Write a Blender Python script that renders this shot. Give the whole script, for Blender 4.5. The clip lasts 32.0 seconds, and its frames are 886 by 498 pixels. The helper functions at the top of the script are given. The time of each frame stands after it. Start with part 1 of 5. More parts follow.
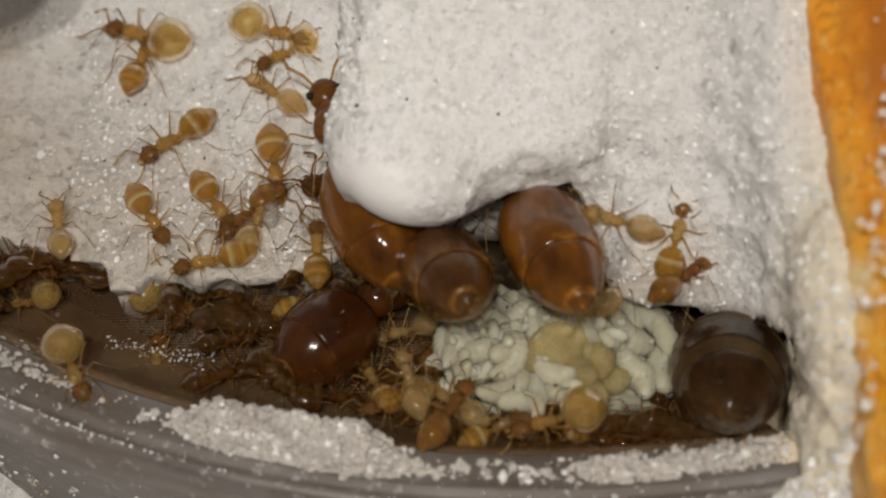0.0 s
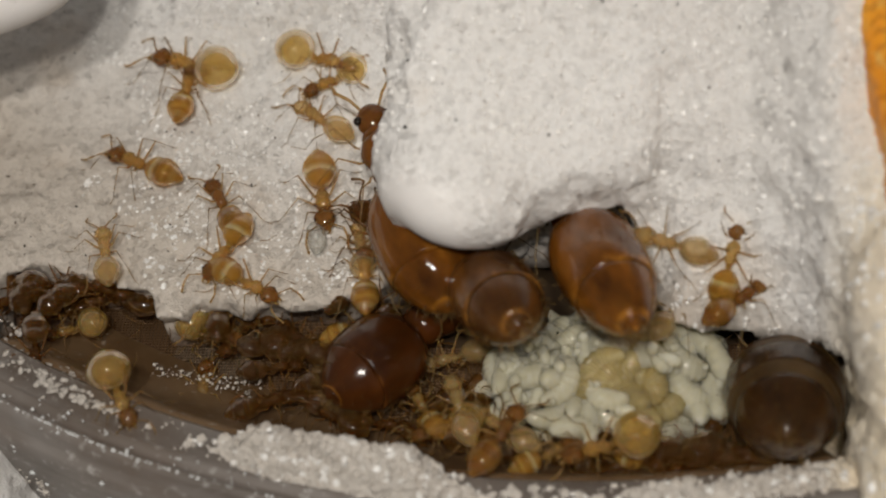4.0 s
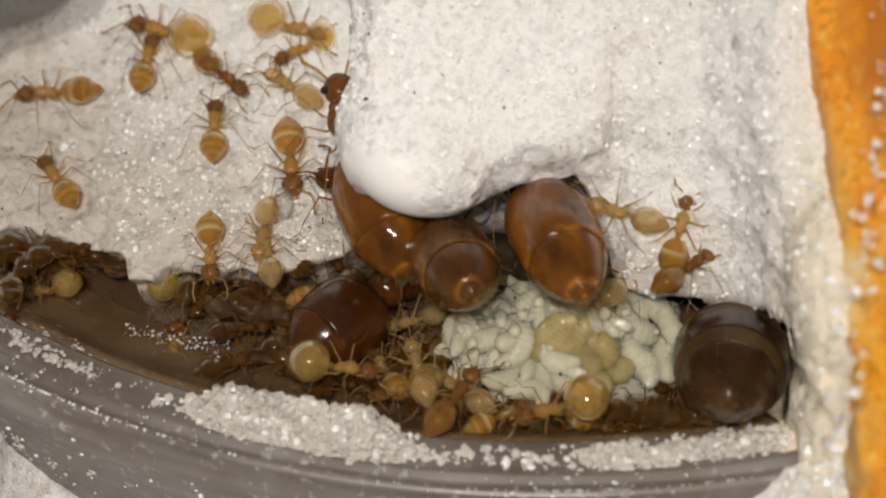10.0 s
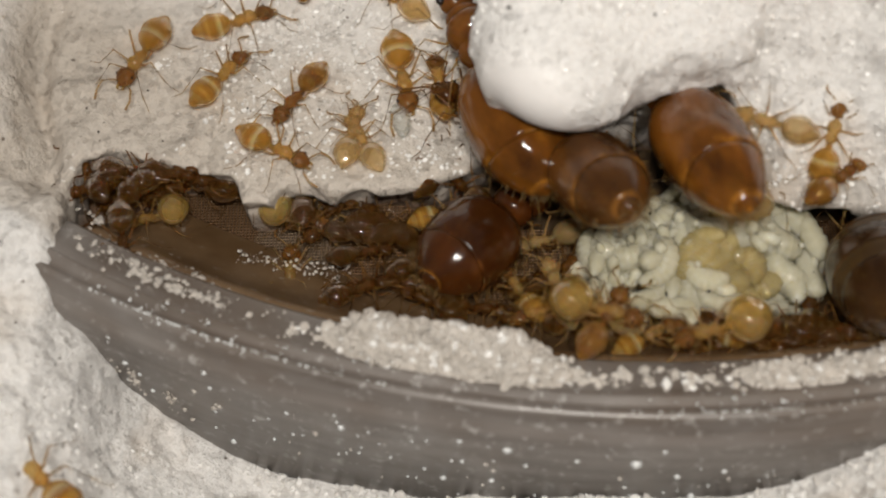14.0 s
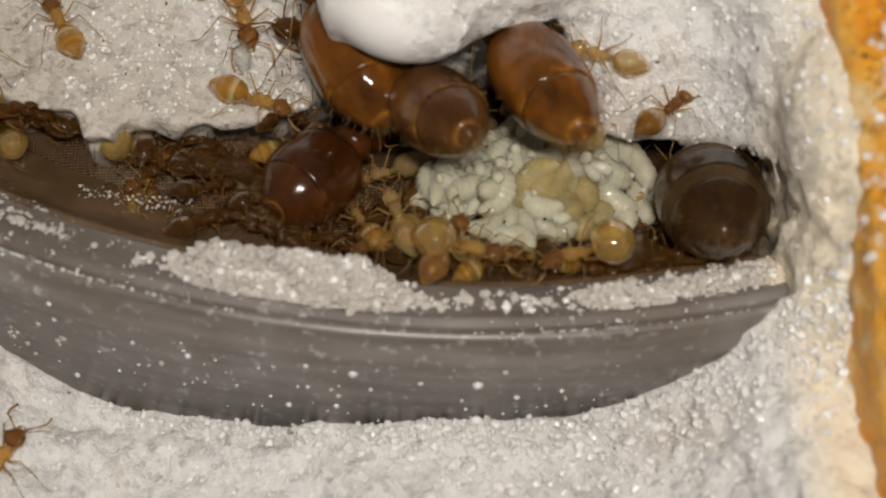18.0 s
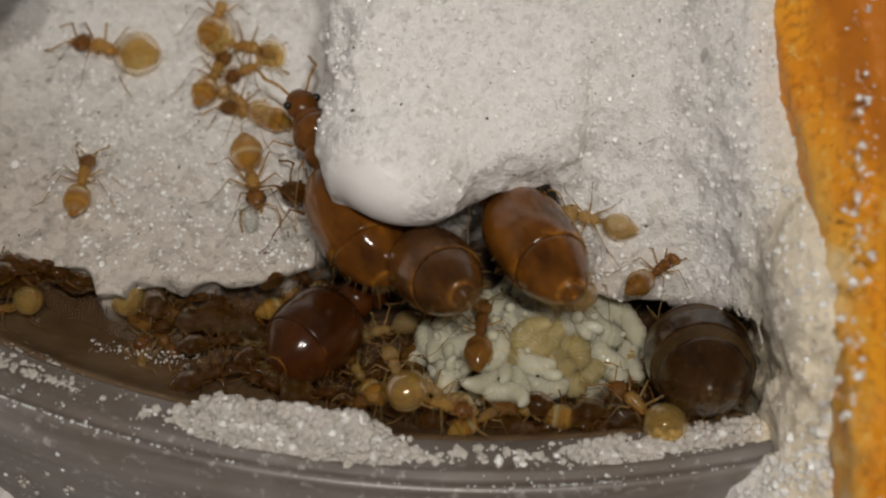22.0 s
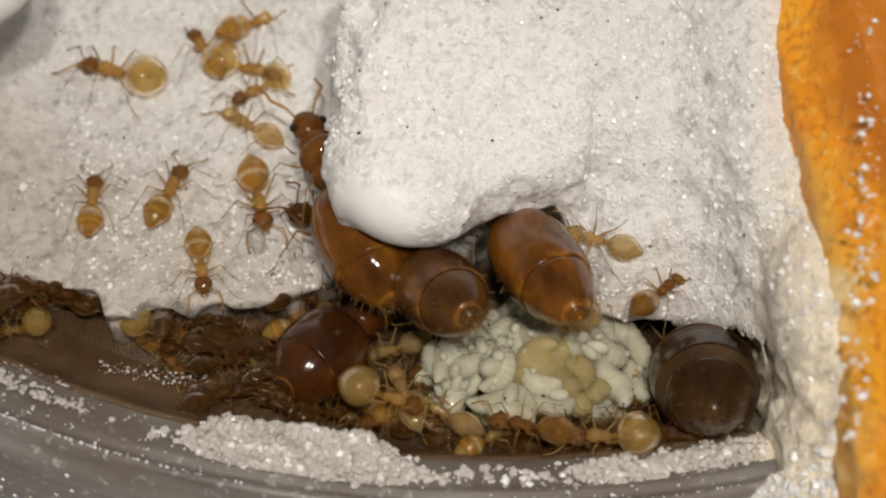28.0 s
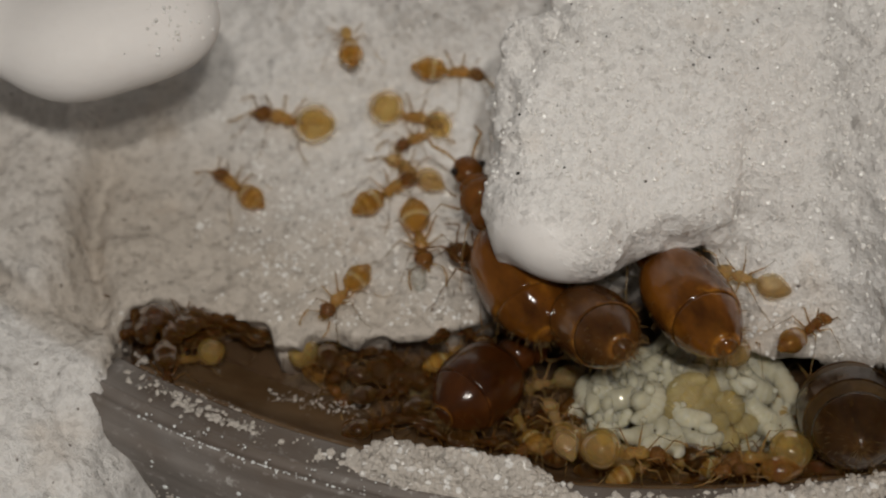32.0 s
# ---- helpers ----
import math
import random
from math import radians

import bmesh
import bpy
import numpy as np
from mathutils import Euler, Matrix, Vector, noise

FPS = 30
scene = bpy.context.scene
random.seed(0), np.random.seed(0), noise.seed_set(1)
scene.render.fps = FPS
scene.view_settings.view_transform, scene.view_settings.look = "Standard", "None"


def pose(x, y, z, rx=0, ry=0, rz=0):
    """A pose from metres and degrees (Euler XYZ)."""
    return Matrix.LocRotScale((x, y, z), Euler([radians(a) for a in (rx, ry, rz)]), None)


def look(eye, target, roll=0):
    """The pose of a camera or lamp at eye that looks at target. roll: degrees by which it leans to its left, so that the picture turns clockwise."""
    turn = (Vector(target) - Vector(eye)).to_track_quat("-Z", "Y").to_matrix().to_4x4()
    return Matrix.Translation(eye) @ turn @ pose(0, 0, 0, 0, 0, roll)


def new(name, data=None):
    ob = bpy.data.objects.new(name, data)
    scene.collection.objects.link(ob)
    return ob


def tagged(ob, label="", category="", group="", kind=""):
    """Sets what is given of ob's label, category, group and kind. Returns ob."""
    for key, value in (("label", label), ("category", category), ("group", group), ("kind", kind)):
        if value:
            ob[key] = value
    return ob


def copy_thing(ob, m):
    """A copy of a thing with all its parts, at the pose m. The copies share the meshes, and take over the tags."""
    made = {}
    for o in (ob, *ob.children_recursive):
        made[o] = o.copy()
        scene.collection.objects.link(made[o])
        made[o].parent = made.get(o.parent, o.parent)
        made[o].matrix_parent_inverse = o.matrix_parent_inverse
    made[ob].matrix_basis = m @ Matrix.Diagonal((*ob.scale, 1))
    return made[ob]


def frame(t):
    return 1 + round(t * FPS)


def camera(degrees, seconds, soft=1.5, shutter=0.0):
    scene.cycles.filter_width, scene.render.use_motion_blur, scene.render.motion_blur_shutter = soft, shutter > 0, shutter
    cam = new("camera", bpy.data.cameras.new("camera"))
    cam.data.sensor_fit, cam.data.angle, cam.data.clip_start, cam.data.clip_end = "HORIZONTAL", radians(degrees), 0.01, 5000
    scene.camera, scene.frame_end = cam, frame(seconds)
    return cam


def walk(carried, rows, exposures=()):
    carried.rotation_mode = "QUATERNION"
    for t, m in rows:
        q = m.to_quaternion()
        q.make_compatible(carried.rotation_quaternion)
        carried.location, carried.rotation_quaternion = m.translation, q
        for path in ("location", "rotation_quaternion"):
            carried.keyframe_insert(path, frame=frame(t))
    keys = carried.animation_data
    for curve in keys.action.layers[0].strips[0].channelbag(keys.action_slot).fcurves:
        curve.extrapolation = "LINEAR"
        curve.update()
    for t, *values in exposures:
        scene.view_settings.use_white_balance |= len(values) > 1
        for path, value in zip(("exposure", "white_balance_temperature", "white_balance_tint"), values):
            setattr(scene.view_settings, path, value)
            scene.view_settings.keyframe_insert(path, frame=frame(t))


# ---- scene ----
MM = 0.001
cam = camera(30, 32.0, 2.2)
cam.data.dof.use_dof, cam.data.dof.focus_distance, cam.data.dof.aperture_fstop = True, 0.0575, 60.0


def view(x, y, z, yaw, pitch, roll):
    """Camera pose from millimetres, and degrees of yaw, pitch and roll."""
    turn = Euler((radians(90 + pitch), 0, radians(yaw))).to_matrix().to_4x4()
    return Matrix.Translation((x * MM, y * MM, z * MM)) @ turn @ pose(0, 0, 0, 0, 0, roll)


PATH = [
    (0.0, 3.28, -31.01, 45.98, 5.13, -53.24, -3.94),
    (0.5, 2.87, -32.64, 45.11, 4.97, -51.01, -4.05),
    (1.0, 3.17, -31.66, 45.30, 6.31, -51.73, -5.14),
    (1.5, 2.90, -31.92, 44.87, 6.30, -51.01, -5.23),
    (2.0, 2.91, -31.03, 45.39, 6.83, -51.98, -5.34),
    (2.5, 1.85, -31.91, 44.59, 5.07, -50.90, -3.96),
    (3.0, 2.91, -30.86, 45.18, 7.14, -51.81, -5.45),
    (3.5, 3.04, -31.58, 44.65, 7.19, -50.92, -5.78),
    (5.5, 3.00, -30.62, 45.74, 7.79, -52.63, -5.94),
    (6.0, 3.21, -31.36, 45.42, 7.38, -51.97, -5.54),
    (6.5, 3.53, -31.27, 46.33, 6.93, -53.09, -5.18),
    (7.0, 4.13, -31.79, 46.44, 7.38, -52.99, -5.57),
    (7.5, 4.01, -31.55, 46.56, 7.20, -53.24, -5.48),
    (8.0, 3.99, -31.39, 46.65, 7.44, -53.40, -5.52),
    (8.5, 3.94, -31.56, 46.70, 7.34, -53.33, -5.54),
    (9.0, 4.21, -31.79, 46.54, 7.77, -52.98, -5.80),
    (9.5, 3.90, -31.65, 46.59, 6.92, -53.05, -5.14),
    (10.0, 4.77, -31.83, 46.67, 8.06, -53.14, -6.01),
    (10.5, 4.38, -31.76, 46.66, 7.46, -53.36, -5.49),
    (11.0, 5.04, -31.86, 46.55, 8.55, -53.24, -6.46),
    (11.5, 5.15, -31.68, 46.51, 8.61, -53.23, -6.65),
    (12.0, 5.21, -31.77, 46.61, 8.69, -53.36, -6.74),
    (12.5, 5.38, -31.52, 46.51, 9.31, -53.39, -7.31),
    (13.0, 3.68, -30.95, 46.70, 10.85, -53.38, -8.59),
    (13.5, 1.57, -31.15, 46.11, 5.64, -53.13, -5.12),
    (14.0, -2.81, -30.82, 45.07, 3.12, -56.09, -3.30),
    (14.5, -3.07, -31.13, 46.24, -0.73, -57.75, 0.02),
    (15.0, -3.06, -31.88, 45.33, -3.32, -56.61, 1.56),
    (15.5, -3.48, -31.51, 44.63, -4.11, -57.17, 2.72),
    (17.5, -4.05, -32.67, 45.27, -8.99, -56.75, 6.30),
    (18.0, -3.87, -32.79, 45.20, -8.70, -56.68, 6.04),
    (18.5, -3.90, -33.04, 45.08, -8.73, -56.25, 6.07),
    (19.0, -3.76, -32.95, 45.31, -8.67, -56.40, 6.18),
    (19.5, -3.96, -33.13, 45.20, -8.97, -56.13, 6.27),
    (20.0, -3.65, -33.32, 45.39, -8.22, -55.35, 5.66),
    (20.5, -3.43, -33.40, 46.01, -8.25, -54.63, 5.82),
    (21.0, -3.31, -33.52, 46.03, -7.71, -53.69, 5.23),
    (21.5, -2.80, -33.64, 46.75, -6.74, -52.70, 4.61),
    (22.0, -3.06, -33.96, 47.10, -6.36, -51.49, 4.55),
    (22.5, -2.92, -34.04, 47.03, -5.73, -51.16, 3.89),
    (23.0, -2.95, -33.87, 47.09, -5.85, -51.26, 3.88),
    (23.5, -2.93, -33.95, 47.04, -5.61, -51.06, 3.72),
    (24.0, -2.94, -34.22, 46.96, -5.50, -50.80, 3.64),
    (24.5, -2.54, -34.04, 47.21, -5.31, -51.14, 3.46),
    (25.0, -2.80, -34.32, 47.09, -5.82, -50.77, 3.84),
    (25.5, -2.55, -34.09, 47.17, -5.28, -50.95, 3.48),
    (27.5, -2.84, -34.16, 47.65, -5.69, -51.08, 3.75),
    (28.0, -3.29, -34.03, 47.57, -6.30, -51.00, 4.33),
    (28.5, -3.16, -34.02, 47.44, -5.87, -50.71, 4.01),
    (29.0, -3.07, -34.43, 47.43, -5.62, -50.47, 3.82),
    (29.5, -2.82, -34.61, 47.45, -5.15, -50.28, 3.37),
    (30.0, -2.74, -34.75, 47.57, -4.92, -49.98, 3.38),
    (30.5, -3.01, -34.88, 47.69, -5.26, -49.54, 3.59),
    (31.0, -2.80, -35.01, 47.91, -4.65, -49.39, 3.00),
    (31.5, -4.27, -36.79, 48.61, -0.27, -48.64, -0.06),
    (32.0, -3.96, -36.95, 48.70, 1.35, -48.40, -0.84),
]
LIGHT_METER = ((0.0, -0.55), (1.0, -0.73), (2.0, -0.76), (3.0, -0.72), (5.5, -0.27), (6.0, -0.22), (13.0, -0.2), (15.0, -0.28), (18.0, -0.33), (20.0, -0.32), (21.0, -0.48), (22.0, -0.8), (25.0, -0.78), (28.0, -0.3), (29.0, -0.3), (30.0, -0.61), (31.0, -0.88), (32.0, -0.98))
walk(cam, [(r[0], view(*r[1:])) for r in PATH], LIGHT_METER)

# ---- light ----
world = bpy.data.worlds.new("world")
scene.world = world
world.use_nodes = True
world.node_tree.nodes["Background"].inputs[0].default_value = (1.0, 0.965, 0.91, 1)
world.node_tree.nodes["Background"].inputs[1].default_value = 0.26


def lamp(name, eye, target, size, watts, colour):
    data = bpy.data.lights.new(name, "AREA")
    data.shape, data.size, data.energy, data.color, data.spread = "DISK", size, watts, colour, radians(100)
    ob = new(name, data)
    ob.matrix_world = look(eye, target)
    return ob


lamp("led_lamp", (-0.007, -0.040, 0.080), (-0.005, 0.005, 0.002), 0.0048, 0.0134, (1.0, 0.945, 0.865))
lamp("led_lamp", (0.005, -0.046, 0.078), (-0.003, 0.004, 0.002), 0.0048, 0.0132, (1.0, 0.945, 0.865))


# ---- materials ----
def material(name):
    m = bpy.data.materials.new(name)
    m.use_nodes = True
    return m, m.node_tree.nodes, m.node_tree.links, m.node_tree.nodes["Principled BSDF"]


def noise_ramp(n, l, scale, stops, detail=6.0, rough=0.6, coord="Object"):
    tc, no, ra = n.new("ShaderNodeTexCoord"), n.new("ShaderNodeTexNoise"), n.new("ShaderNodeValToRGB")
    no.inputs["Scale"].default_value, no.inputs["Detail"].default_value, no.inputs["Roughness"].default_value = scale, detail, rough
    l.new(tc.outputs[coord], no.inputs["Vector"])
    l.new(no.outputs["Fac"], ra.inputs["Fac"])
    e = ra.color_ramp.elements
    e[0].position, e[0].color = stops[0][0], (*stops[0][1], 1)
    e[1].position, e[1].color = stops[-1][0], (*stops[-1][1], 1)
    for p, c in stops[1:-1]:
        k = e.new(p)
        k.color = (*c, 1)
    return no, ra


def mix(n, l, a, b, fac, mode="MIX"):
    """Mix two colours; each may be a socket or a tuple, and fac a socket or a number."""
    m = n.new("ShaderNodeMix")
    m.data_type, m.blend_type = "RGBA", mode
    for v, k in ((fac, 0), (a, 6), (b, 7)):
        if isinstance(v, (int, float)):
            m.inputs[k].default_value = v
        elif isinstance(v, tuple):
            m.inputs[k].default_value = (*v, 1)
        else:
            l.new(v, m.inputs[k])
    return m.outputs[2]


def bump(n, l, p, sources, distance):
    """Stack bumps: (height socket, strength)."""
    last = None
    for h, strength in sources:
        b = n.new("ShaderNodeBump")
        b.inputs["Strength"].default_value, b.inputs["Distance"].default_value = strength, distance
        l.new(h, b.inputs["Height"])
        if last:
            l.new(last.outputs[0], b.inputs["Normal"])
        last = b
    l.new(last.outputs[0], p.inputs["Normal"])


def plaster_material(name, dirt_and_shade):
    m, n, l, p = material(name)
    big, rb = noise_ramp(n, l, 110, [(0.3, (0.74, 0.715, 0.69)), (0.55, (0.81, 0.79, 0.77)), (0.75, (0.86, 0.845, 0.83))])
    fine, rf = noise_ramp(n, l, 4200, [(0.3, (0.5, 0.48, 0.46)), (0.5, (0.93, 0.93, 0.93)), (0.75, (1, 1, 1))], 3.0, 0.75)
    col = mix(n, l, rb.outputs[0], rf.outputs[0], 0.4, "MULTIPLY")
    smear, rm = noise_ramp(n, l, 260, [(0.0, (0, 0, 0)), (0.6, (0, 0, 0)), (0.72, (0.35, 0.35, 0.35))], 3.0, 0.5)
    col = mix(n, l, col, (0.62, 0.51, 0.4), rm.outputs[0])
    # sugary crystals: every grain its own tone
    tg, cells, tone = n.new("ShaderNodeTexCoord"), n.new("ShaderNodeTexVoronoi"), n.new("ShaderNodeValToRGB")
    cells.inputs["Scale"].default_value = 3900
    l.new(tg.outputs["Object"], cells.inputs["Vector"])
    one = n.new("ShaderNodeSeparateColor")
    l.new(cells.outputs["Color"], one.inputs[0])
    l.new(one.outputs[0], tone.inputs[0])
    e = tone.color_ramp.elements
    e[0].position, e[0].color, e[1].position, e[1].color = 0.0, (0.7, 0.69, 0.68, 1), 0.3, (0.95, 0.95, 0.95, 1)
    k = e.new(0.97)
    k.color = (1, 1, 1, 1)
    col = mix(n, l, col, tone.outputs[0], 0.5, "MULTIPLY")
    # rare grey and tan flecks
    spots, rs = noise_ramp(n, l, 2600, [(0.0, (1, 1, 1)), (0.23, (1, 1, 1)), (0.26, (0, 0, 0))], 1.5, 0.5)
    col = mix(n, l, col, (0.2, 0.17, 0.15), rs.outputs[0])
    # brown stain low in the gallery, with its shade put into the colour
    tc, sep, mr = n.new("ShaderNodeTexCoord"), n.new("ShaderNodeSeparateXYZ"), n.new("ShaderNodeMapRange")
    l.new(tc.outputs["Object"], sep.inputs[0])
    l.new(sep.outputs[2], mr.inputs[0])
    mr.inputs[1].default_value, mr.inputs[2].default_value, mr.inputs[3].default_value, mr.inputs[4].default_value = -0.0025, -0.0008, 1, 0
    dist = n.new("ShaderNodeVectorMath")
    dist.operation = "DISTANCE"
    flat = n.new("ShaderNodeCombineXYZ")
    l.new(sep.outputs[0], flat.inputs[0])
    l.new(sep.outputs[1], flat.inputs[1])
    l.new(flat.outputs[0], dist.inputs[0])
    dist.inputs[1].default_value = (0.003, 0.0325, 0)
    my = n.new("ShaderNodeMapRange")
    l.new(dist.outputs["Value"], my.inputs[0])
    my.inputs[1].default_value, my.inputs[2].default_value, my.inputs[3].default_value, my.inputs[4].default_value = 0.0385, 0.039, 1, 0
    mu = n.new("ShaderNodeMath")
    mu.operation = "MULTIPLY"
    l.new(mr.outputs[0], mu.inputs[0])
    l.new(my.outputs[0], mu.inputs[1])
    # low floor near the gallery: soft shade put into its brownish dirt tone
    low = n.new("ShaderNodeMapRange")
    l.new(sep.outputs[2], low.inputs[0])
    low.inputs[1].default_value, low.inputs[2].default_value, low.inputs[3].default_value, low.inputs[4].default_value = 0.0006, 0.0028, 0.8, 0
    floor_dirt_shade = n.new("ShaderNodeMath")
    floor_dirt_shade.operation = "MULTIPLY"
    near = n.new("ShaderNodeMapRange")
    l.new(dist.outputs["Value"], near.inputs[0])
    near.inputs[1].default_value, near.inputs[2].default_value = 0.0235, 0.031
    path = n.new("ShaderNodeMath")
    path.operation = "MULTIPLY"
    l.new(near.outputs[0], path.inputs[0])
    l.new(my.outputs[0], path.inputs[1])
    l.new(low.outputs[0], floor_dirt_shade.inputs[0])
    l.new(path.outputs[0], floor_dirt_shade.inputs[1])
    # tan smear outside the dish
    smear_at, reach_of, rag = n.new("ShaderNodeVectorMath"), n.new("ShaderNodeMapRange"), n.new("ShaderNodeMath")
    squash = n.new("ShaderNodeVectorMath")
    squash.operation, smear_at.operation, rag.operation = "MULTIPLY", "DISTANCE", "MULTIPLY_ADD"
    l.new(tc.outputs["Object"], squash.inputs[0])
    squash.inputs[1].default_value = (0.5, 1, 0.3)
    l.new(squash.outputs[0], smear_at.inputs[0])
    smear_at.inputs[1].default_value = (0.00446, -0.00928, -0.00066)
    l.new(smear.outputs["Fac"], rag.inputs[0])
    rag.inputs[1].default_value = 0.004
    l.new(smear_at.outputs["Value"], rag.inputs[2])
    l.new(rag.outputs[0], reach_of.inputs[0])
    reach_of.inputs[1].default_value, reach_of.inputs[2].default_value, reach_of.inputs[3].default_value, reach_of.inputs[4].default_value = 0.0021, 0.0034, 0.6, 0
    col = mix(n, l, col, (0.46, 0.35, 0.25), reach_of.outputs[0])
    if not dirt_and_shade:
        col = mix(n, l, col, (0.78, 0.735, 0.68), 1.0, "MULTIPLY")
    if dirt_and_shade:
        col = mix(n, l, col, (0.6, 0.53, 0.45), floor_dirt_shade.outputs[0], "MULTIPLY")
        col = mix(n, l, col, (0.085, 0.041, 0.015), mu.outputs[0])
        # the hole's inner shade painted in as a very dark brown sphere
        hole, hole_shade = n.new("ShaderNodeVectorMath"), n.new("ShaderNodeMapRange")
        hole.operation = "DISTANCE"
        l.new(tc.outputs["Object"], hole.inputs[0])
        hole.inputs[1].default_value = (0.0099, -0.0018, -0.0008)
        l.new(hole.outputs["Value"], hole_shade.inputs[0])
        hole_shade.inputs[1].default_value, hole_shade.inputs[2].default_value, hole_shade.inputs[3].default_value, hole_shade.inputs[4].default_value = 0.0024, 0.003, 0.9, 0
        col = mix(n, l, col, (0.07, 0.05, 0.035), hole_shade.outputs[0])
    # yellowed edge beside the orange plastic
    mx = n.new("ShaderNodeMapRange")
    l.new(sep.outputs[0], mx.inputs[0])
    mx.inputs[1].default_value, mx.inputs[2].default_value, mx.inputs[4].default_value = 0.0104, 0.0117, 0.8
    ml, mm = n.new("ShaderNodeMapRange"), n.new("ShaderNodeMath")
    l.new(sep.outputs[1], ml.inputs[0])
    ml.inputs[1].default_value, ml.inputs[2].default_value, ml.inputs[3].default_value, ml.inputs[4].default_value = -0.001, 0.002, 1, 0.25
    mm.operation = "MULTIPLY"
    l.new(mx.outputs[0], mm.inputs[0])
    l.new(ml.outputs[0], mm.inputs[1])
    col = mix(n, l, col, (0.92, 0.78, 0.56), mm.outputs[0])
    wax = n.new("ShaderNodeVectorMath")
    wax.operation = "DISTANCE"
    l.new(tc.outputs["Object"], wax.inputs[0])
    wax.inputs[1].default_value = (0.0115, -0.0024, 0.0076)
    mw = n.new("ShaderNodeMapRange")
    l.new(wax.outputs["Value"], mw.inputs[0])
    mw.inputs[1].default_value, mw.inputs[2].default_value, mw.inputs[3].default_value, mw.inputs[4].default_value = 0.0012, 0.0024, 0.85, 0
    col = mix(n, l, col, (0.78, 0.68, 0.54), mw.outputs[0])
    l.new(col, p.inputs["Base Color"])
    p.inputs["Roughness"].default_value = 0.8
    p.inputs["Specular IOR Level"].default_value = 0.8
    p.inputs["Subsurface Weight"].default_value = 0.15
    p.inputs["Subsurface Scale"].default_value = 0.0004
    p.inputs["Subsurface Radius"].default_value = (1.0, 0.95, 0.9)
    grain, _ = noise_ramp(n, l, 12000, [(0, (0, 0, 0)), (1, (1, 1, 1))], 3.0)
    # the rounded lobe and the drips dried smooth
    calm = n.new("ShaderNodeVectorMath")
    calm.operation = "DISTANCE"
    l.new(tg.outputs["Object"], calm.inputs[0])
    calm.inputs[1].default_value = (-0.0019, 0.0014, 0.0047)
    drip = n.new("ShaderNodeVectorMath")
    drip.operation = "DISTANCE"
    l.new(tg.outputs["Object"], drip.inputs[0])
    drip.inputs[1].default_value = (-0.0175, 0.0085, 0.0095)
    rough_at = []
    for d_, r0, r1 in ((calm, 0.0013, 0.0023), (drip, 0.0062, 0.0072)):
        q = n.new("ShaderNodeMapRange")
        l.new(d_.outputs["Value"], q.inputs[0])
        q.inputs[1].default_value, q.inputs[2].default_value, q.inputs[3].default_value, q.inputs[4].default_value = r0, r1, 0.06, 1
        rough_at.append(q)
    least = n.new("ShaderNodeMath")
    least.operation = "MINIMUM"
    l.new(rough_at[0].outputs[0], least.inputs[0])
    l.new(rough_at[1].outputs[0], least.inputs[1])
    col = mix(n, l, (0.75, 0.72, 0.7), col, least.outputs[0])
    l.new(col, p.inputs["Base Color"])
    geo, off, tilt, add, unit = n.new("ShaderNodeNewGeometry"), n.new("ShaderNodeVectorMath"), n.new("ShaderNodeVectorMath"), n.new("ShaderNodeVectorMath"), n.new("ShaderNodeVectorMath")
    off.operation, tilt.operation, add.operation, unit.operation = "SUBTRACT", "SCALE", "ADD", "NORMALIZE"
    l.new(cells.outputs["Color"], off.inputs[0])
    off.inputs[1].default_value = (0.5, 0.5, 0.5)
    l.new(off.outputs[0], tilt.inputs[0])
    turn = n.new("ShaderNodeMath")
    turn.operation = "MULTIPLY"
    l.new(least.outputs[0], turn.inputs[0])
    turn.inputs[1].default_value = 0.46
    l.new(turn.outputs[0], tilt.inputs["Scale"])
    l.new(geo.outputs["Normal"], add.inputs[0])
    l.new(tilt.outputs[0], add.inputs[1])
    l.new(add.outputs[0], unit.inputs[0])
    bump(n, l, p, [(fine.outputs["Fac"], 0.8), (grain.outputs["Fac"], 0.45)], 0.00016)
    for node in n:
        if node.bl_idname == "ShaderNodeBump" and not node.inputs["Normal"].is_linked:
            l.new(unit.outputs[0], node.inputs["Normal"])
    for node in n:
        if node.bl_idname == "ShaderNodeBump":
            k = n.new("ShaderNodeMath")
            k.operation = "MULTIPLY"
            l.new(least.outputs[0], k.inputs[0])
            k.inputs[1].default_value = node.inputs["Strength"].default_value
            l.new(k.outputs[0], node.inputs["Strength"])
    # the crystals glint
    gl = n.new("ShaderNodeMapRange")
    l.new(one.outputs[1], gl.inputs[0])
    gl.inputs[1].default_value, gl.inputs[2].default_value, gl.inputs[3].default_value, gl.inputs[4].default_value = 0.84, 0.88, 0.8, 0.15
    dull, most = n.new("ShaderNodeMath"), n.new("ShaderNodeMath")
    dull.operation, most.operation = "MULTIPLY_ADD", "MAXIMUM"
    l.new(least.outputs[0], dull.inputs[0])
    dull.inputs[1].default_value, dull.inputs[2].default_value = -0.7, 0.7
    l.new(gl.outputs[0], most.inputs[0])
    l.new(dull.outputs[0], most.inputs[1])
    l.new(most.outputs[0], p.inputs["Roughness"])
    return m


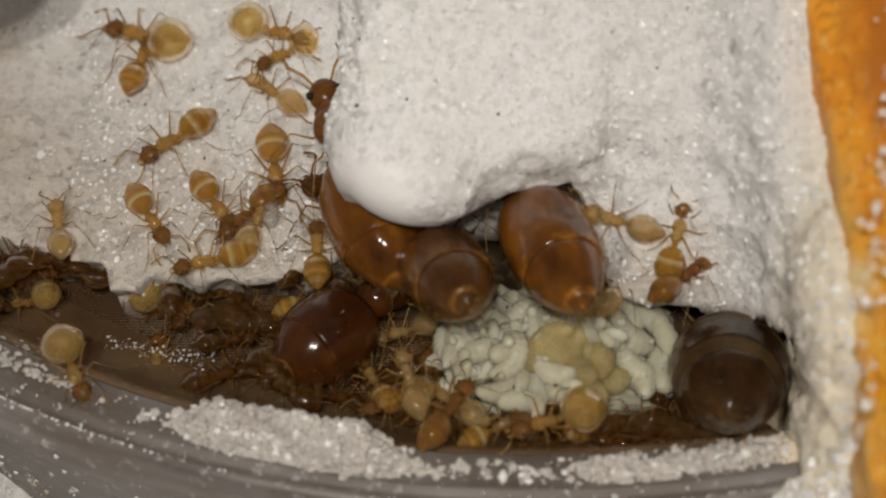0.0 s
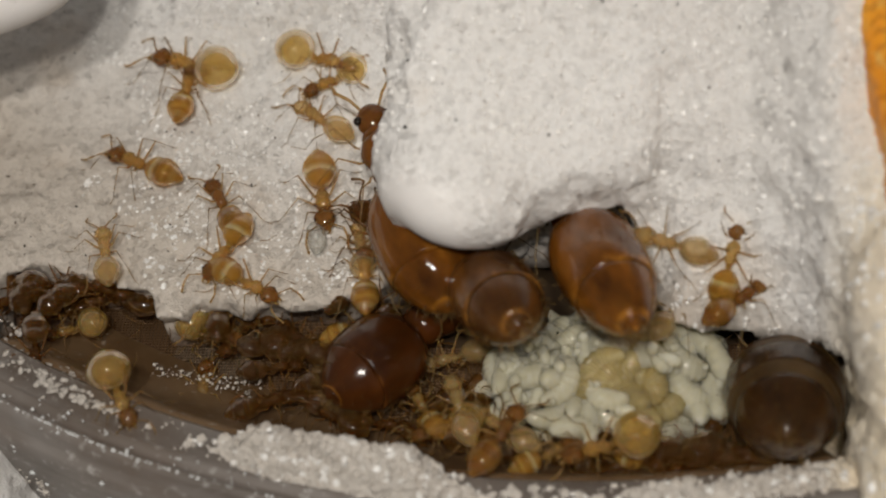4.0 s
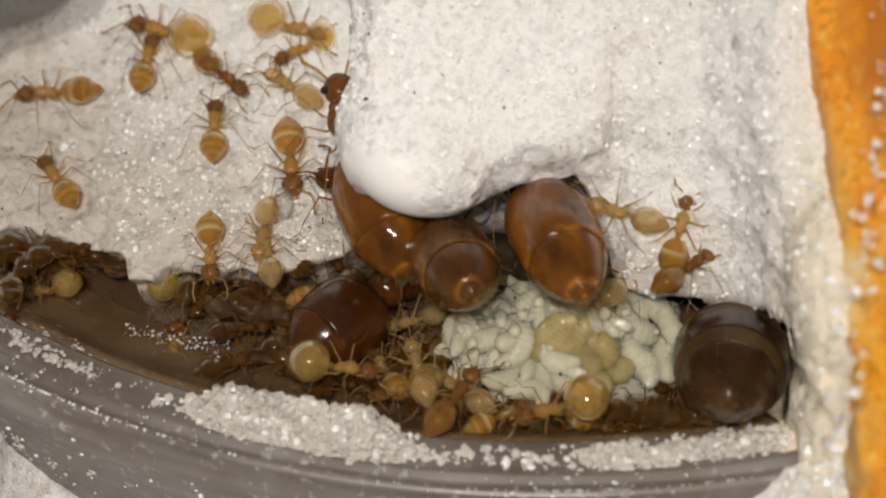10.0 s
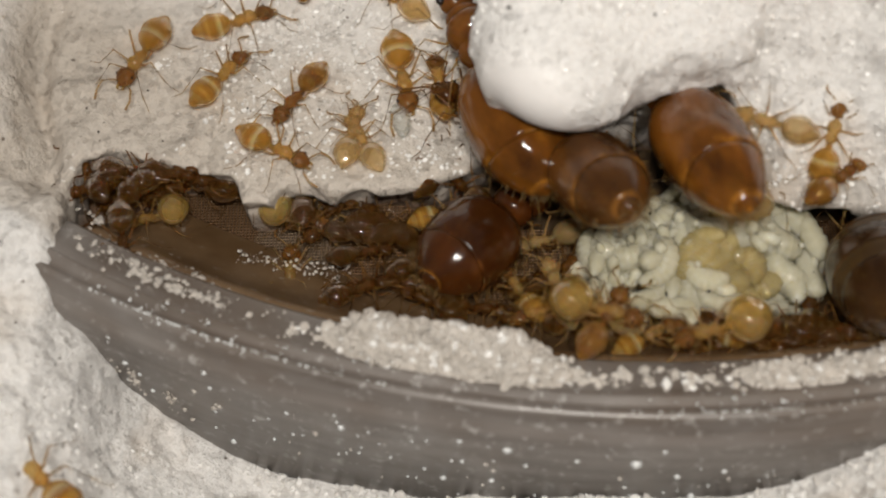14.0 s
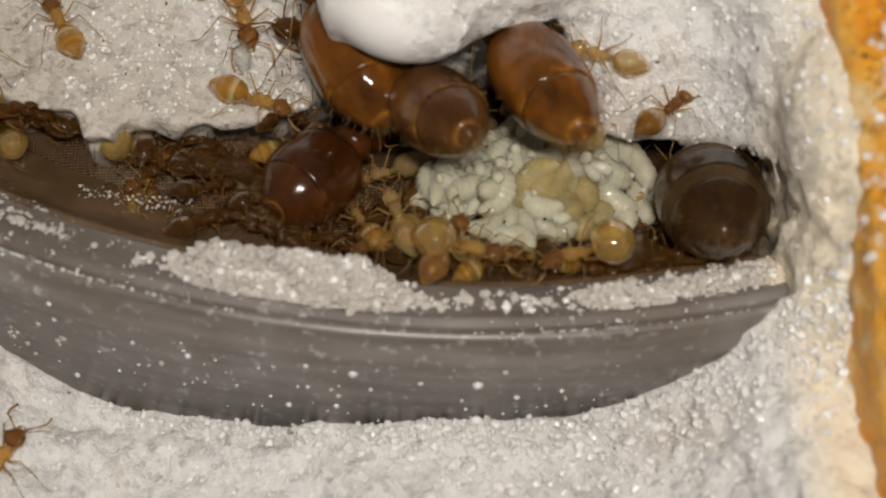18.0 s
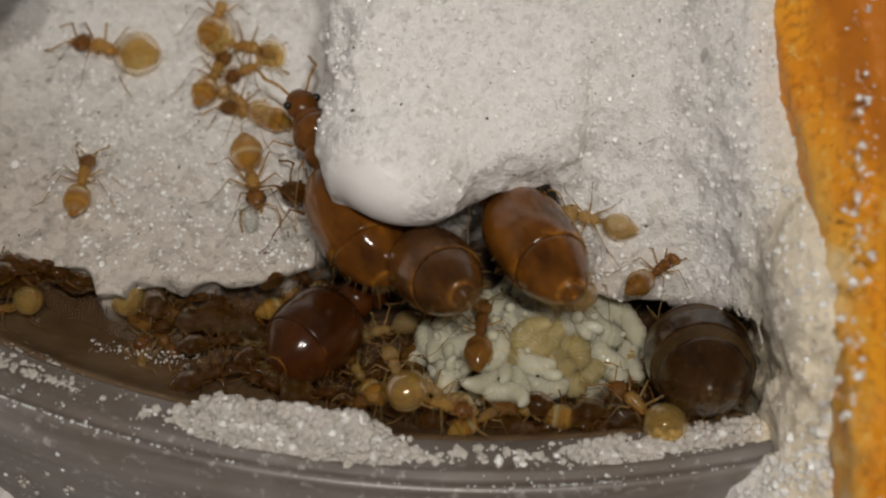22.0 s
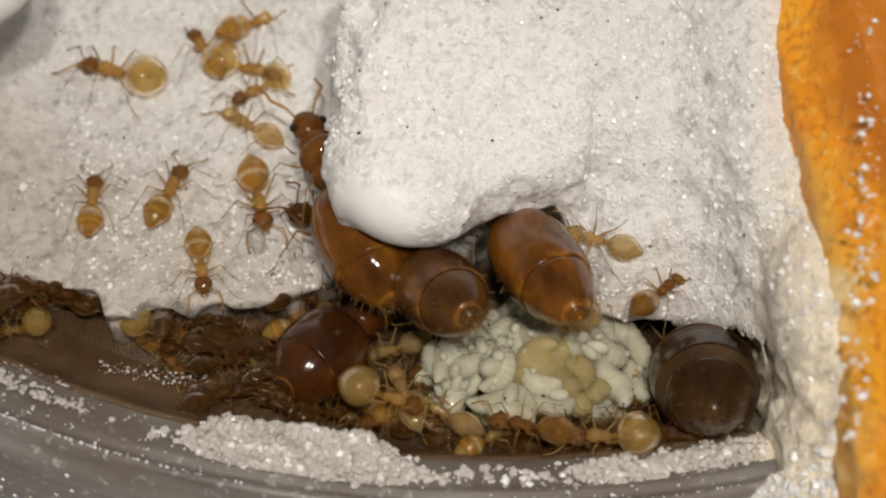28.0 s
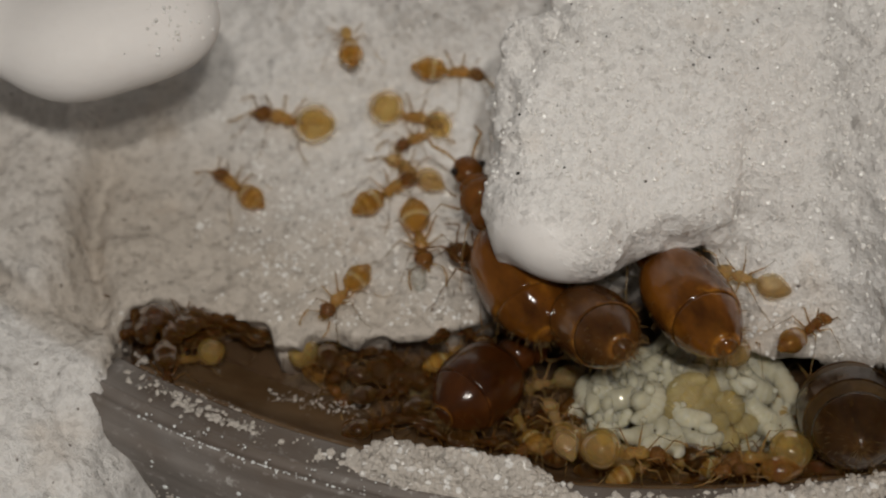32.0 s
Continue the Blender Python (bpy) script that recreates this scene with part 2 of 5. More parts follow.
def skin(name, colour, dark, rough=0.22, sss=0.35, scale=0.0006, edge=None, width=0.12, trans=0.0, radius=(1.0, 0.5, 0.15), mottle=700, clear=0.0, bands=None, streak=0.0, coat=0.0, ior=1.4):
    """Waxy, translucent insect cuticle. edge: colour of the thin hind edge of a plate."""
    m, n, l, p = material(name)
    a, ra = noise_ramp(n, l, mottle, [(0.3, dark), (0.7, colour)], 4.0)
    if streak:
        along = n.new("ShaderNodeMapping")
        along.inputs["Scale"].default_value = (streak, 1, 1)
        l.new(a.inputs["Vector"].links[0].from_socket, along.inputs[0])
        l.new(along.outputs[0], a.inputs["Vector"])
    col = ra.outputs[0]
    p.inputs["Coat Weight"].default_value, p.inputs["Coat Roughness"].default_value = coat, 0.04
    if edge:
        tc, sep, gr = n.new("ShaderNodeTexCoord"), n.new("ShaderNodeSeparateXYZ"), n.new("ShaderNodeValToRGB")
        l.new(tc.outputs["Generated"], sep.inputs[0])
        l.new(sep.outputs[0], gr.inputs[0])
        e = gr.color_ramp.elements
        e[0].position, e[0].color, e[1].position, e[1].color = 0.0, (1, 1, 1, 1), 1.0, (0.32, 0.32, 0.32, 1)
        k = e.new(width)
        k.color = (0.12, 0.12, 0.12, 1)
        k = e.new(0.6)
        k.color = (0, 0, 0, 1)
        _, patchy = noise_ramp(n, l, 750, [(0.46, (0.0, 0.0, 0.0)), (0.6, (1, 1, 1))], 4.0)
        col = mix(n, l, col, edge, mix(n, l, gr.outputs[0], patchy.outputs[0], 1.0, "MULTIPLY"))
    if bands:
        tc, sep, gr = n.new("ShaderNodeTexCoord"), n.new("ShaderNodeSeparateXYZ"), n.new("ShaderNodeValToRGB")
        l.new(tc.outputs["Generated"], sep.inputs[0])
        l.new(sep.outputs[0], gr.inputs[0])
        gr.color_ramp.interpolation = "EASE"
        e = gr.color_ramp.elements
        e[0].position, e[0].color, e[1].position, e[1].color = 0.0, (0, 0, 0, 1), 1.0, (0.2, 0.2, 0.2, 1)
        for at, v in ((0.3, 0.1), (0.38, 0.9), (0.46, 0.15), (0.6, 0.05), (0.7, 1.0), (0.8, 0.2)):
            e.new(at).color = (v, v, v, 1)
        col = mix(n, l, col, bands, gr.outputs[0])
    info = n.new("ShaderNodeObjectInfo")
    hs = n.new("ShaderNodeHueSaturation")
    vr = n.new("ShaderNodeMapRange")
    l.new(info.outputs["Random"], vr.inputs[0])
    vr.inputs[3].default_value, vr.inputs[4].default_value = 0.85, 1.15
    l.new(vr.outputs[0], hs.inputs["Value"])
    l.new(col, hs.inputs["Color"])
    l.new(hs.outputs[0], p.inputs["Base Color"])
    p.inputs["Roughness"].default_value = rough
    p.inputs["Subsurface Weight"].default_value = sss
    p.inputs["Subsurface Scale"].default_value = scale
    p.inputs["Subsurface Radius"].default_value = radius
    p.inputs["Transmission Weight"].default_value = trans
    p.inputs["IOR"].default_value = ior
    g, _ = noise_ramp(n, l, 5000, [(0, (0, 0, 0)), (1, (1, 1, 1))], 2.0)
    bump(n, l, p, [(g.outputs["Fac"], 0.1)], 0.00004)
    if clear:
        out, see, both = n["Material Output"], n.new("ShaderNodeBsdfTransparent"), n.new("ShaderNodeMixShader")
        see.inputs[0].default_value = (*[c ** 0.45 for c in colour], 1)
        both.inputs[0].default_value = clear
        l.new(p.outputs[0], both.inputs[1])
        l.new(see.outputs[0], both.inputs[2])
        l.new(both.outputs[0], out.inputs[0])
    return m


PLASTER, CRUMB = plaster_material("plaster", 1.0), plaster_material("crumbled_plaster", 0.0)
HONEY = skin("honey_cuticle", (0.68, 0.44, 0.16), (0.52, 0.3, 0.08), 0.12, 0.4, 0.0008, None, 0.12, 0.55, (1.0, 0.6, 0.2), 700, 0.5)
HONEY_PLATE = skin("honey_plate", (0.72, 0.47, 0.14), (0.55, 0.32, 0.07), 0.05, 0.0, 0.0009, None, 0.25, 0.6, (1.0, 0.55, 0.18), 500, 0.7)
HONEY_BAND = skin("honey_gaster", (0.62, 0.4, 0.11), (0.48, 0.28, 0.06), 0.05, 0.55, 0.001, None, 0.12, 0.5, (1.0, 0.65, 0.25), 400, 0.4, (0.84, 0.68, 0.34), 0.0, 0.6)
CLEAR = skin("clear_cuticle", (0.72, 0.53, 0.27), (0.58, 0.4, 0.17), 0.06, 0.4, 0.001, None, 0.12, 0.6, (1.0, 0.6, 0.2), 500, 0.5, None, 0.0, 0.5)
GOLD = skin("golden_cuticle", (0.8, 0.57, 0.2), (0.66, 0.42, 0.11), 0.05, 0.4, 0.001, None, 0.12, 0.7, (1.0, 0.65, 0.2), 350, 0.35, None, 0.0, 0.6)
GLASSY = skin("glassy_pupa_skin", (0.8, 0.8, 0.76), (0.7, 0.7, 0.66), 0.06, 0.3, 0.0006, None, 0.12, 0.5, (1.0, 0.9, 0.8), 700, 0.65)
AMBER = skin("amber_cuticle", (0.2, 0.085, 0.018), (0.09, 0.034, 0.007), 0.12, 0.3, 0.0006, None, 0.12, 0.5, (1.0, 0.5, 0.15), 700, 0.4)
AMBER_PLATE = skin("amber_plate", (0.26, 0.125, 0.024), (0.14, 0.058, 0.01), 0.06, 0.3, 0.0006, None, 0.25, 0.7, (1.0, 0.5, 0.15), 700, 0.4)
TAWNY = skin("tawny_cuticle", (0.33, 0.155, 0.04), (0.2, 0.085, 0.02), 0.08, 0.35, 0.0006, None, 0.12, 0.5, (1.0, 0.5, 0.15), 900, 0.25)
PALE = skin("pale_cuticle", (0.7, 0.5, 0.24), (0.56, 0.37, 0.15), 0.12, 0.4, 0.0007, None, 0.12, 0.5, (1.0, 0.5, 0.2), 700, 0.6)
LEG = skin("leg_cuticle", (0.56, 0.37, 0.16), (0.4, 0.23, 0.08), 0.2, 0.25, 0.0003, None, 0.12, 0.4, (1.0, 0.5, 0.15), 700, 0.5)
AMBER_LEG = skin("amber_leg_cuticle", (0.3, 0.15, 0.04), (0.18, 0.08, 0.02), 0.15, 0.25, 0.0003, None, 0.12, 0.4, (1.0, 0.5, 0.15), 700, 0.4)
EYE = skin("eye", (0.02, 0.014, 0.01), (0.01, 0.007, 0.005), 0.15, 0.0)
QUEEN = skin("queen_cuticle", (0.22, 0.08, 0.012), (0.1, 0.034, 0.005), 0.1, 0.35, 0.0008, None, 0.12, 0.15, (1.0, 0.5, 0.15), 900)
QUEEN_PLATE = skin("queen_plate", (0.195, 0.066, 0.008), (0.028, 0.009, 0.002), 0.1, 0.12, 0.001, (0.4, 0.165, 0.02), 0.1, 0.1, (1.0, 0.5, 0.15), 520, 0.0, None, 0.45, 0.0, 1.27)
# middle queen's plate: browner, darker copy with the lobe's shadow in its colour
QUEEN_LOBE_SHADE = skin("lobe_shade_queen_plate", (0.13, 0.05, 0.011), (0.022, 0.008, 0.003), 0.2, 0.12, 0.001, (0.26, 0.11, 0.018), 0.1, 0.1, (1.0, 0.5, 0.15), 520, 0.0, None, 0.3, 0.0, 1.27)
# copy of the queen plate, darkened to hold the gallery's shade in its colour
QUEEN_SHADE = skin("shaded_queen_plate", (0.075, 0.021, 0.004), (0.022, 0.007, 0.002), 0.14, 0.25, 0.001, (0.15, 0.05, 0.01), 0.06, 0.1, (1.0, 0.5, 0.15), 500, 0.0, None, 0.3, 0.0, 1.3)
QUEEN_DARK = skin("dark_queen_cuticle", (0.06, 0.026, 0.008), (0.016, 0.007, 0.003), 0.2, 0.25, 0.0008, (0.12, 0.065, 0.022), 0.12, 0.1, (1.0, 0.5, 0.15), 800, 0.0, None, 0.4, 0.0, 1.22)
QUEEN_BAND = skin("queen_membrane", (0.26, 0.1, 0.014), (0.08, 0.026, 0.004), 0.14, 0.35, 0.0008)
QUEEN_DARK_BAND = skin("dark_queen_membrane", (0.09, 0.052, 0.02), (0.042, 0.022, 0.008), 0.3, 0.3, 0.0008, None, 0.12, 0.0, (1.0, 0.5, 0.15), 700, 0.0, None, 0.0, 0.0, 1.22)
LARVA = skin("larva_skin", (0.78, 0.75, 0.6), (0.62, 0.58, 0.43), 0.05, 0.85, 0.0005, None, 0.12, 0.2, (1.0, 0.95, 0.8), 900, 0.25, None, 0.0, 0.9)
LARVA_YELLOW = skin("yellow_larva_skin", (0.72, 0.61, 0.34), (0.58, 0.46, 0.21), 0.05, 0.6, 0.0006, None, 0.12, 0.4, (1.0, 0.88, 0.55), 700, 0.4, None, 0.0, 0.9)


def plastic_material():
    m, n, l, p = material("clear_plastic")
    tc, off, far, sep = n.new("ShaderNodeTexCoord"), n.new("ShaderNodeVectorMath"), n.new("ShaderNodeVectorMath"), n.new("ShaderNodeSeparateXYZ")
    off.operation, far.operation = "MULTIPLY", "DISTANCE"
    off.inputs[1].default_value = (1, 1, 0)
    l.new(tc.outputs["Object"], off.inputs[0])
    l.new(off.outputs[0], far.inputs[0])
    far.inputs[1].default_value = (0.003, 0.0325, 0)
    l.new(tc.outputs["Object"], sep.inputs[0])
    lay, a, ra = n.new("ShaderNodeCombineXYZ"), n.new("ShaderNodeTexNoise"), n.new("ShaderNodeValToRGB")
    l.new(far.outputs["Value"], lay.inputs[0])
    l.new(sep.outputs[2], lay.inputs[1])
    small = n.new("ShaderNodeMath")
    small.operation = "MULTIPLY"
    l.new(sep.outputs[0], small.inputs[0])
    small.inputs[1].default_value = 0.12
    l.new(small.outputs[0], lay.inputs[2])
    l.new(lay.outputs[0], a.inputs["Vector"])
    a.inputs["Scale"].default_value, a.inputs["Detail"].default_value = 1500, 5
    l.new(a.outputs["Fac"], ra.inputs["Fac"])
    e = ra.color_ramp.elements
    e[0].position, e[0].color, e[1].position, e[1].color = 0.2, (0.085, 0.067, 0.055, 1), 0.8, (0.22, 0.195, 0.178, 1)
    dust, rd = noise_ramp(n, l, 2600, [(0.58, (0, 0, 0)), (0.72, (0.5, 0.5, 0.5))], 5.0)
    haze, rh = noise_ramp(n, l, 140, [(0.5, (0, 0, 0)), (0.8, (0.4, 0.4, 0.4))], 4.0)
    col = mix(n, l, ra.outputs[0], (0.6, 0.59, 0.57), rd.outputs[0])
    col = mix(n, l, col, (0.42, 0.41, 0.4), rh.outputs[0])
    _, rb = noise_ramp(n, l, 190, [(0.45, (0, 0, 0)), (0.68, (0.6, 0.6, 0.6))], 3.0)
    col = mix(n, l, col, (0.1, 0.066, 0.043), rb.outputs[0])
    l.new(col, p.inputs["Base Color"])
    p.inputs["Roughness"].default_value = 0.42
    p.inputs["Specular IOR Level"].default_value = 0.5
    p.inputs["Coat Weight"].default_value = 0.35
    p.inputs["Coat Roughness"].default_value = 0.22
    scratch, _ = noise_ramp(n, l, 9000, [(0, (0, 0, 0)), (1, (1, 1, 1))], 4.0)
    bump(n, l, p, [(a.outputs["Fac"], 0.06), (scratch.outputs["Fac"], 0.3)], 0.00006)
    return m


def orange_material():
    m, n, l, p = material("orange_plastic")
    a, ra = noise_ramp(n, l, 420, [(0.25, (0.66, 0.2, 0.004)), (0.5, (0.8, 0.29, 0.006)), (0.72, (0.88, 0.4, 0.018))])
    speck, rsp = noise_ramp(n, l, 3000, [(0.36, (0.6, 0.6, 0.6)), (0.5, (0, 0, 0))], 3.0)
    gold, rgo = noise_ramp(n, l, 2400, [(0.56, (0, 0, 0)), (0.66, (0.8, 0.8, 0.8))], 3.0)
    base = mix(n, l, mix(n, l, ra.outputs[0], (0.4, 0.12, 0.004), rsp.outputs[0]), (0.8, 0.46, 0.1), rgo.outputs[0])
    # cream crust at the rim, then yellow, then the smooth darker body
    tc, sep, rag = n.new("ShaderNodeTexCoord"), n.new("ShaderNodeSeparateXYZ"), n.new("ShaderNodeTexNoise")
    rag.inputs["Scale"].default_value, rag.inputs["Detail"].default_value = 700, 5
    l.new(tc.outputs["Object"], sep.inputs[0])
    l.new(tc.outputs["Object"], rag.inputs["Vector"])
    shift = n.new("ShaderNodeMath")
    shift.operation = "MULTIPLY_ADD"
    l.new(rag.outputs["Fac"], shift.inputs[0])
    shift.inputs[1].default_value = 0.002
    l.new(sep.outputs[0], shift.inputs[2])
    bend, away = n.new("ShaderNodeMapRange"), n.new("ShaderNodeMath")
    l.new(sep.outputs[1], bend.inputs[0])
    bend.inputs[1].default_value, bend.inputs[2].default_value, bend.inputs[3].default_value, bend.inputs[4].default_value = -0.003, 0.003, -0.0002, 0.0012
    away.operation = "ADD"
    l.new(shift.outputs[0], away.inputs[0])
    l.new(bend.outputs[0], away.inputs[1])
    def reach(lo, hi, a, b):
        mr = n.new("ShaderNodeMapRange")
        l.new(away.outputs[0], mr.inputs[0])
        mr.inputs[1].default_value, mr.inputs[2].default_value, mr.inputs[3].default_value, mr.inputs[4].default_value = lo, hi, a, b
        return mr.outputs[0]
    col = mix(n, l, base, (0.74, 0.44, 0.09), reach(0.0131, 0.0139, 0.7, 0))
    col = mix(n, l, col, (0.76, 0.62, 0.38), reach(0.0127, 0.0133, 0.9, 0))
    col = mix(n, l, col, (0.5, 0.15, 0.002), reach(0.0143, 0.0151, 0, 1))
    fleck, rf = noise_ramp(n, l, 900, [(0.69, (0, 0, 0)), (0.73, (1, 1, 1))], 3.0)
    col = mix(n, l, col, (0.75, 0.68, 0.58), rf.outputs[0])
    l.new(col, p.inputs["Base Color"])
    p.inputs["Roughness"].default_value = 0.45
    g, _ = noise_ramp(n, l, 3600, [(0, (0, 0, 0)), (1, (1, 1, 1))], 5.0)
    bump(n, l, p, [(g.outputs["Fac"], 0.6)], 0.00012)
    return m


PLASTIC, ORANGE = plastic_material(), orange_material()


def brown_material():
    m, n, l, p = material("stained_floor")
    a, ra = noise_ramp(n, l, 300, [(0.3, (0.022, 0.013, 0.006)), (0.7, (0.065, 0.043, 0.025))])
    l.new(ra.outputs[0], p.inputs["Base Color"])
    p.inputs["Roughness"].default_value = 0.35
    return m


# serves the wall's droplets and the beads added as rim glints
def droplet_glint_material():
    m, n, l, p = material("water")
    p.inputs["Base Color"].default_value = (0.9, 0.92, 0.92, 1)
    p.inputs["Roughness"].default_value, p.inputs["Transmission Weight"].default_value, p.inputs["IOR"].default_value = 0.22, 0.3, 1.6
    return m


def crystal_material():
    m, n, l, p = material("plaster_crystal")
    geo, tone = n.new("ShaderNodeNewGeometry"), n.new("ShaderNodeValToRGB")
    l.new(geo.outputs["Random Per Island"], tone.inputs[0])
    e = tone.color_ramp.elements
    e[0].position, e[0].color, e[1].position, e[1].color = 0.0, (0.64, 0.61, 0.575, 1), 0.6, (0.84, 0.82, 0.79, 1)
    l.new(tone.outputs[0], p.inputs["Base Color"])
    p.inputs["Roughness"].default_value, p.inputs["Subsurface Weight"].default_value, p.inputs["Subsurface Scale"].default_value = 0.36, 0.3, 0.0003
    p.inputs["Subsurface Radius"].default_value = (1.0, 0.95, 0.88)
    p.inputs["Specular IOR Level"].default_value = 0.7
    return m


DROPLET_GLINT = droplet_glint_material()
CRYSTAL = crystal_material()
BROWN = brown_material()


def film_material():
    m, n, l, p = material("grimy_plastic")
    a, ra = noise_ramp(n, l, 420, [(0.3, (0.07, 0.037, 0.015)), (0.7, (0.145, 0.09, 0.046))])
    dust, rd = noise_ramp(n, l, 3000, [(0.62, (0, 0, 0)), (0.74, (0.5, 0.5, 0.5))], 4.0)
    l.new(mix(n, l, ra.outputs[0], (0.45, 0.42, 0.38), rd.outputs[0]), p.inputs["Base Color"])
    p.inputs["Roughness"].default_value = 0.38
    bump(n, l, p, [(dust.outputs["Fac"], 0.2)], 0.00005)
    return m


FILM = film_material()


def mesh_material(name, dark, light):
    m, n, l, p = material(name)
    tc = n.new("ShaderNodeTexCoord")
    waves = []
    for axis in ("X", "Y"):
        w = n.new("ShaderNodeTexWave")
        w.bands_direction = axis
        w.inputs["Scale"].default_value = 2600
        l.new(tc.outputs["Object"], w.inputs["Vector"])
        waves.append(w)
    mx = n.new("ShaderNodeMath")
    mx.operation = "MAXIMUM"
    l.new(waves[0].outputs["Fac"], mx.inputs[0])
    l.new(waves[1].outputs["Fac"], mx.inputs[1])
    ra = n.new("ShaderNodeValToRGB")
    l.new(mx.outputs[0], ra.inputs[0])
    ra.color_ramp.elements[0].position, ra.color_ramp.elements[0].color = 0.55, (*dark, 1)
    ra.color_ramp.elements[1].position, ra.color_ramp.elements[1].color = 0.9, (*light, 1)
    l.new(ra.outputs[0], p.inputs["Base Color"])
    p.inputs["Metallic"].default_value, p.inputs["Roughness"].default_value = 0.6, 0.4
    bump(n, l, p, [(mx.outputs[0], 0.8)], 0.00005)
    return m


MESH = mesh_material("woven_mesh", (0.035, 0.021, 0.011), (0.15, 0.1, 0.06))
STAINED_MESH = mesh_material("stained_mesh", (0.03, 0.015, 0.006), (0.12, 0.062, 0.024))


# ---- mesh helpers (all in millimetres; part() brings them to metres) ----
def mesh_of(name, bm, mat, smooth=True):
    bm.transform(Matrix.Scale(MM, 4))
    me = bpy.data.meshes.new(name)
    bm.normal_update()
    bm.to_mesh(me)
    bm.free()
    me.materials.append(mat)
    if smooth:
        me.polygons.foreach_set("use_smooth", [True] * len(me.polygons))
    return me


def part(name, bm, mat, parent=None, label="", smooth=True):
    ob = new(name, mesh_of(name, bm, mat, smooth))
    if parent:
        ob.parent = parent
    if label:
        ob["label"] = label
    return ob


def ring(bm, centre, a, b, seg):
    return [bm.verts.new(centre + a * math.cos(2 * math.pi * k / seg) + b * math.sin(2 * math.pi * k / seg)) for k in range(seg)]


def loft(bm, rings, close=True):
    for p, q in zip(rings, rings[1:]):
        n = len(p)
        for k in range(n):
            bm.faces.new((p[k], p[(k + 1) % n], q[(k + 1) % n], q[k]))
    if close:
        bm.faces.new(rings[0][::-1])
        bm.faces.new(rings[-1])


def body(stations, seg=16):
    """A smooth body along x: stations of (x, half width, half height, centre height)."""
    bm = bmesh.new()
    loft(bm, [ring(bm, Vector((x, 0, c)), Vector((0, w, 0)), Vector((0, 0, h)), seg) for x, w, h, c in stations])
    return bm


def egg(x0, x1, w, h, c, steps=12, skew=0.0, seg=16, pitch=0.0, point=0.0):
    """Stations of an egg from x0 to x1."""
    out = []
    for k in range(steps + 1):
        a = math.pi * k / steps
        u = (1 - math.cos(a)) / 2
        s = max(math.sin(a), 0.04) * (1 + skew * (u - 0.5)) * (1 - point * max(u - 0.55, 0) / 0.45)
        out.append((x0 + (x1 - x0) * u, w * s, h * s, c + pitch * (u - 0.5)))
    return out


def tube(bm, points, radii, seg=6):
    pts = [Vector(p) for p in points]
    rings = []
    for k, p in enumerate(pts):
        d = (pts[min(k + 1, len(pts) - 1)] - pts[max(k - 1, 0)]).normalized()
        a = d.orthogonal().normalized()
        rings.append(ring(bm, p, a * radii[k], d.cross(a) * radii[k], seg))
    loft(bm, rings)
    return bm


def lattice_noise(seed, n=32):
    return np.random.RandomState(seed).rand(n, n, n).astype(np.float32)


def value_noise(table, x, y, z):
    """Smooth noise in 0..1 at arrays of places."""
    n = table.shape[0]
    i, j, k = np.floor(x).astype(int), np.floor(y).astype(int), np.floor(z).astype(int)
    u, v, w = x - i, y - j, z - k
    u, v, w = u * u * (3 - 2 * u), v * v * (3 - 2 * v), w * w * (3 - 2 * w)
    out = 0
    for a in (0, 1):
        for b in (0, 1):
            for c in (0, 1):
                out = out + table[(i + a) % n, (j + b) % n, (k + c) % n] * (u if a else 1 - u) * (v if b else 1 - v) * (w if c else 1 - w)
    return out


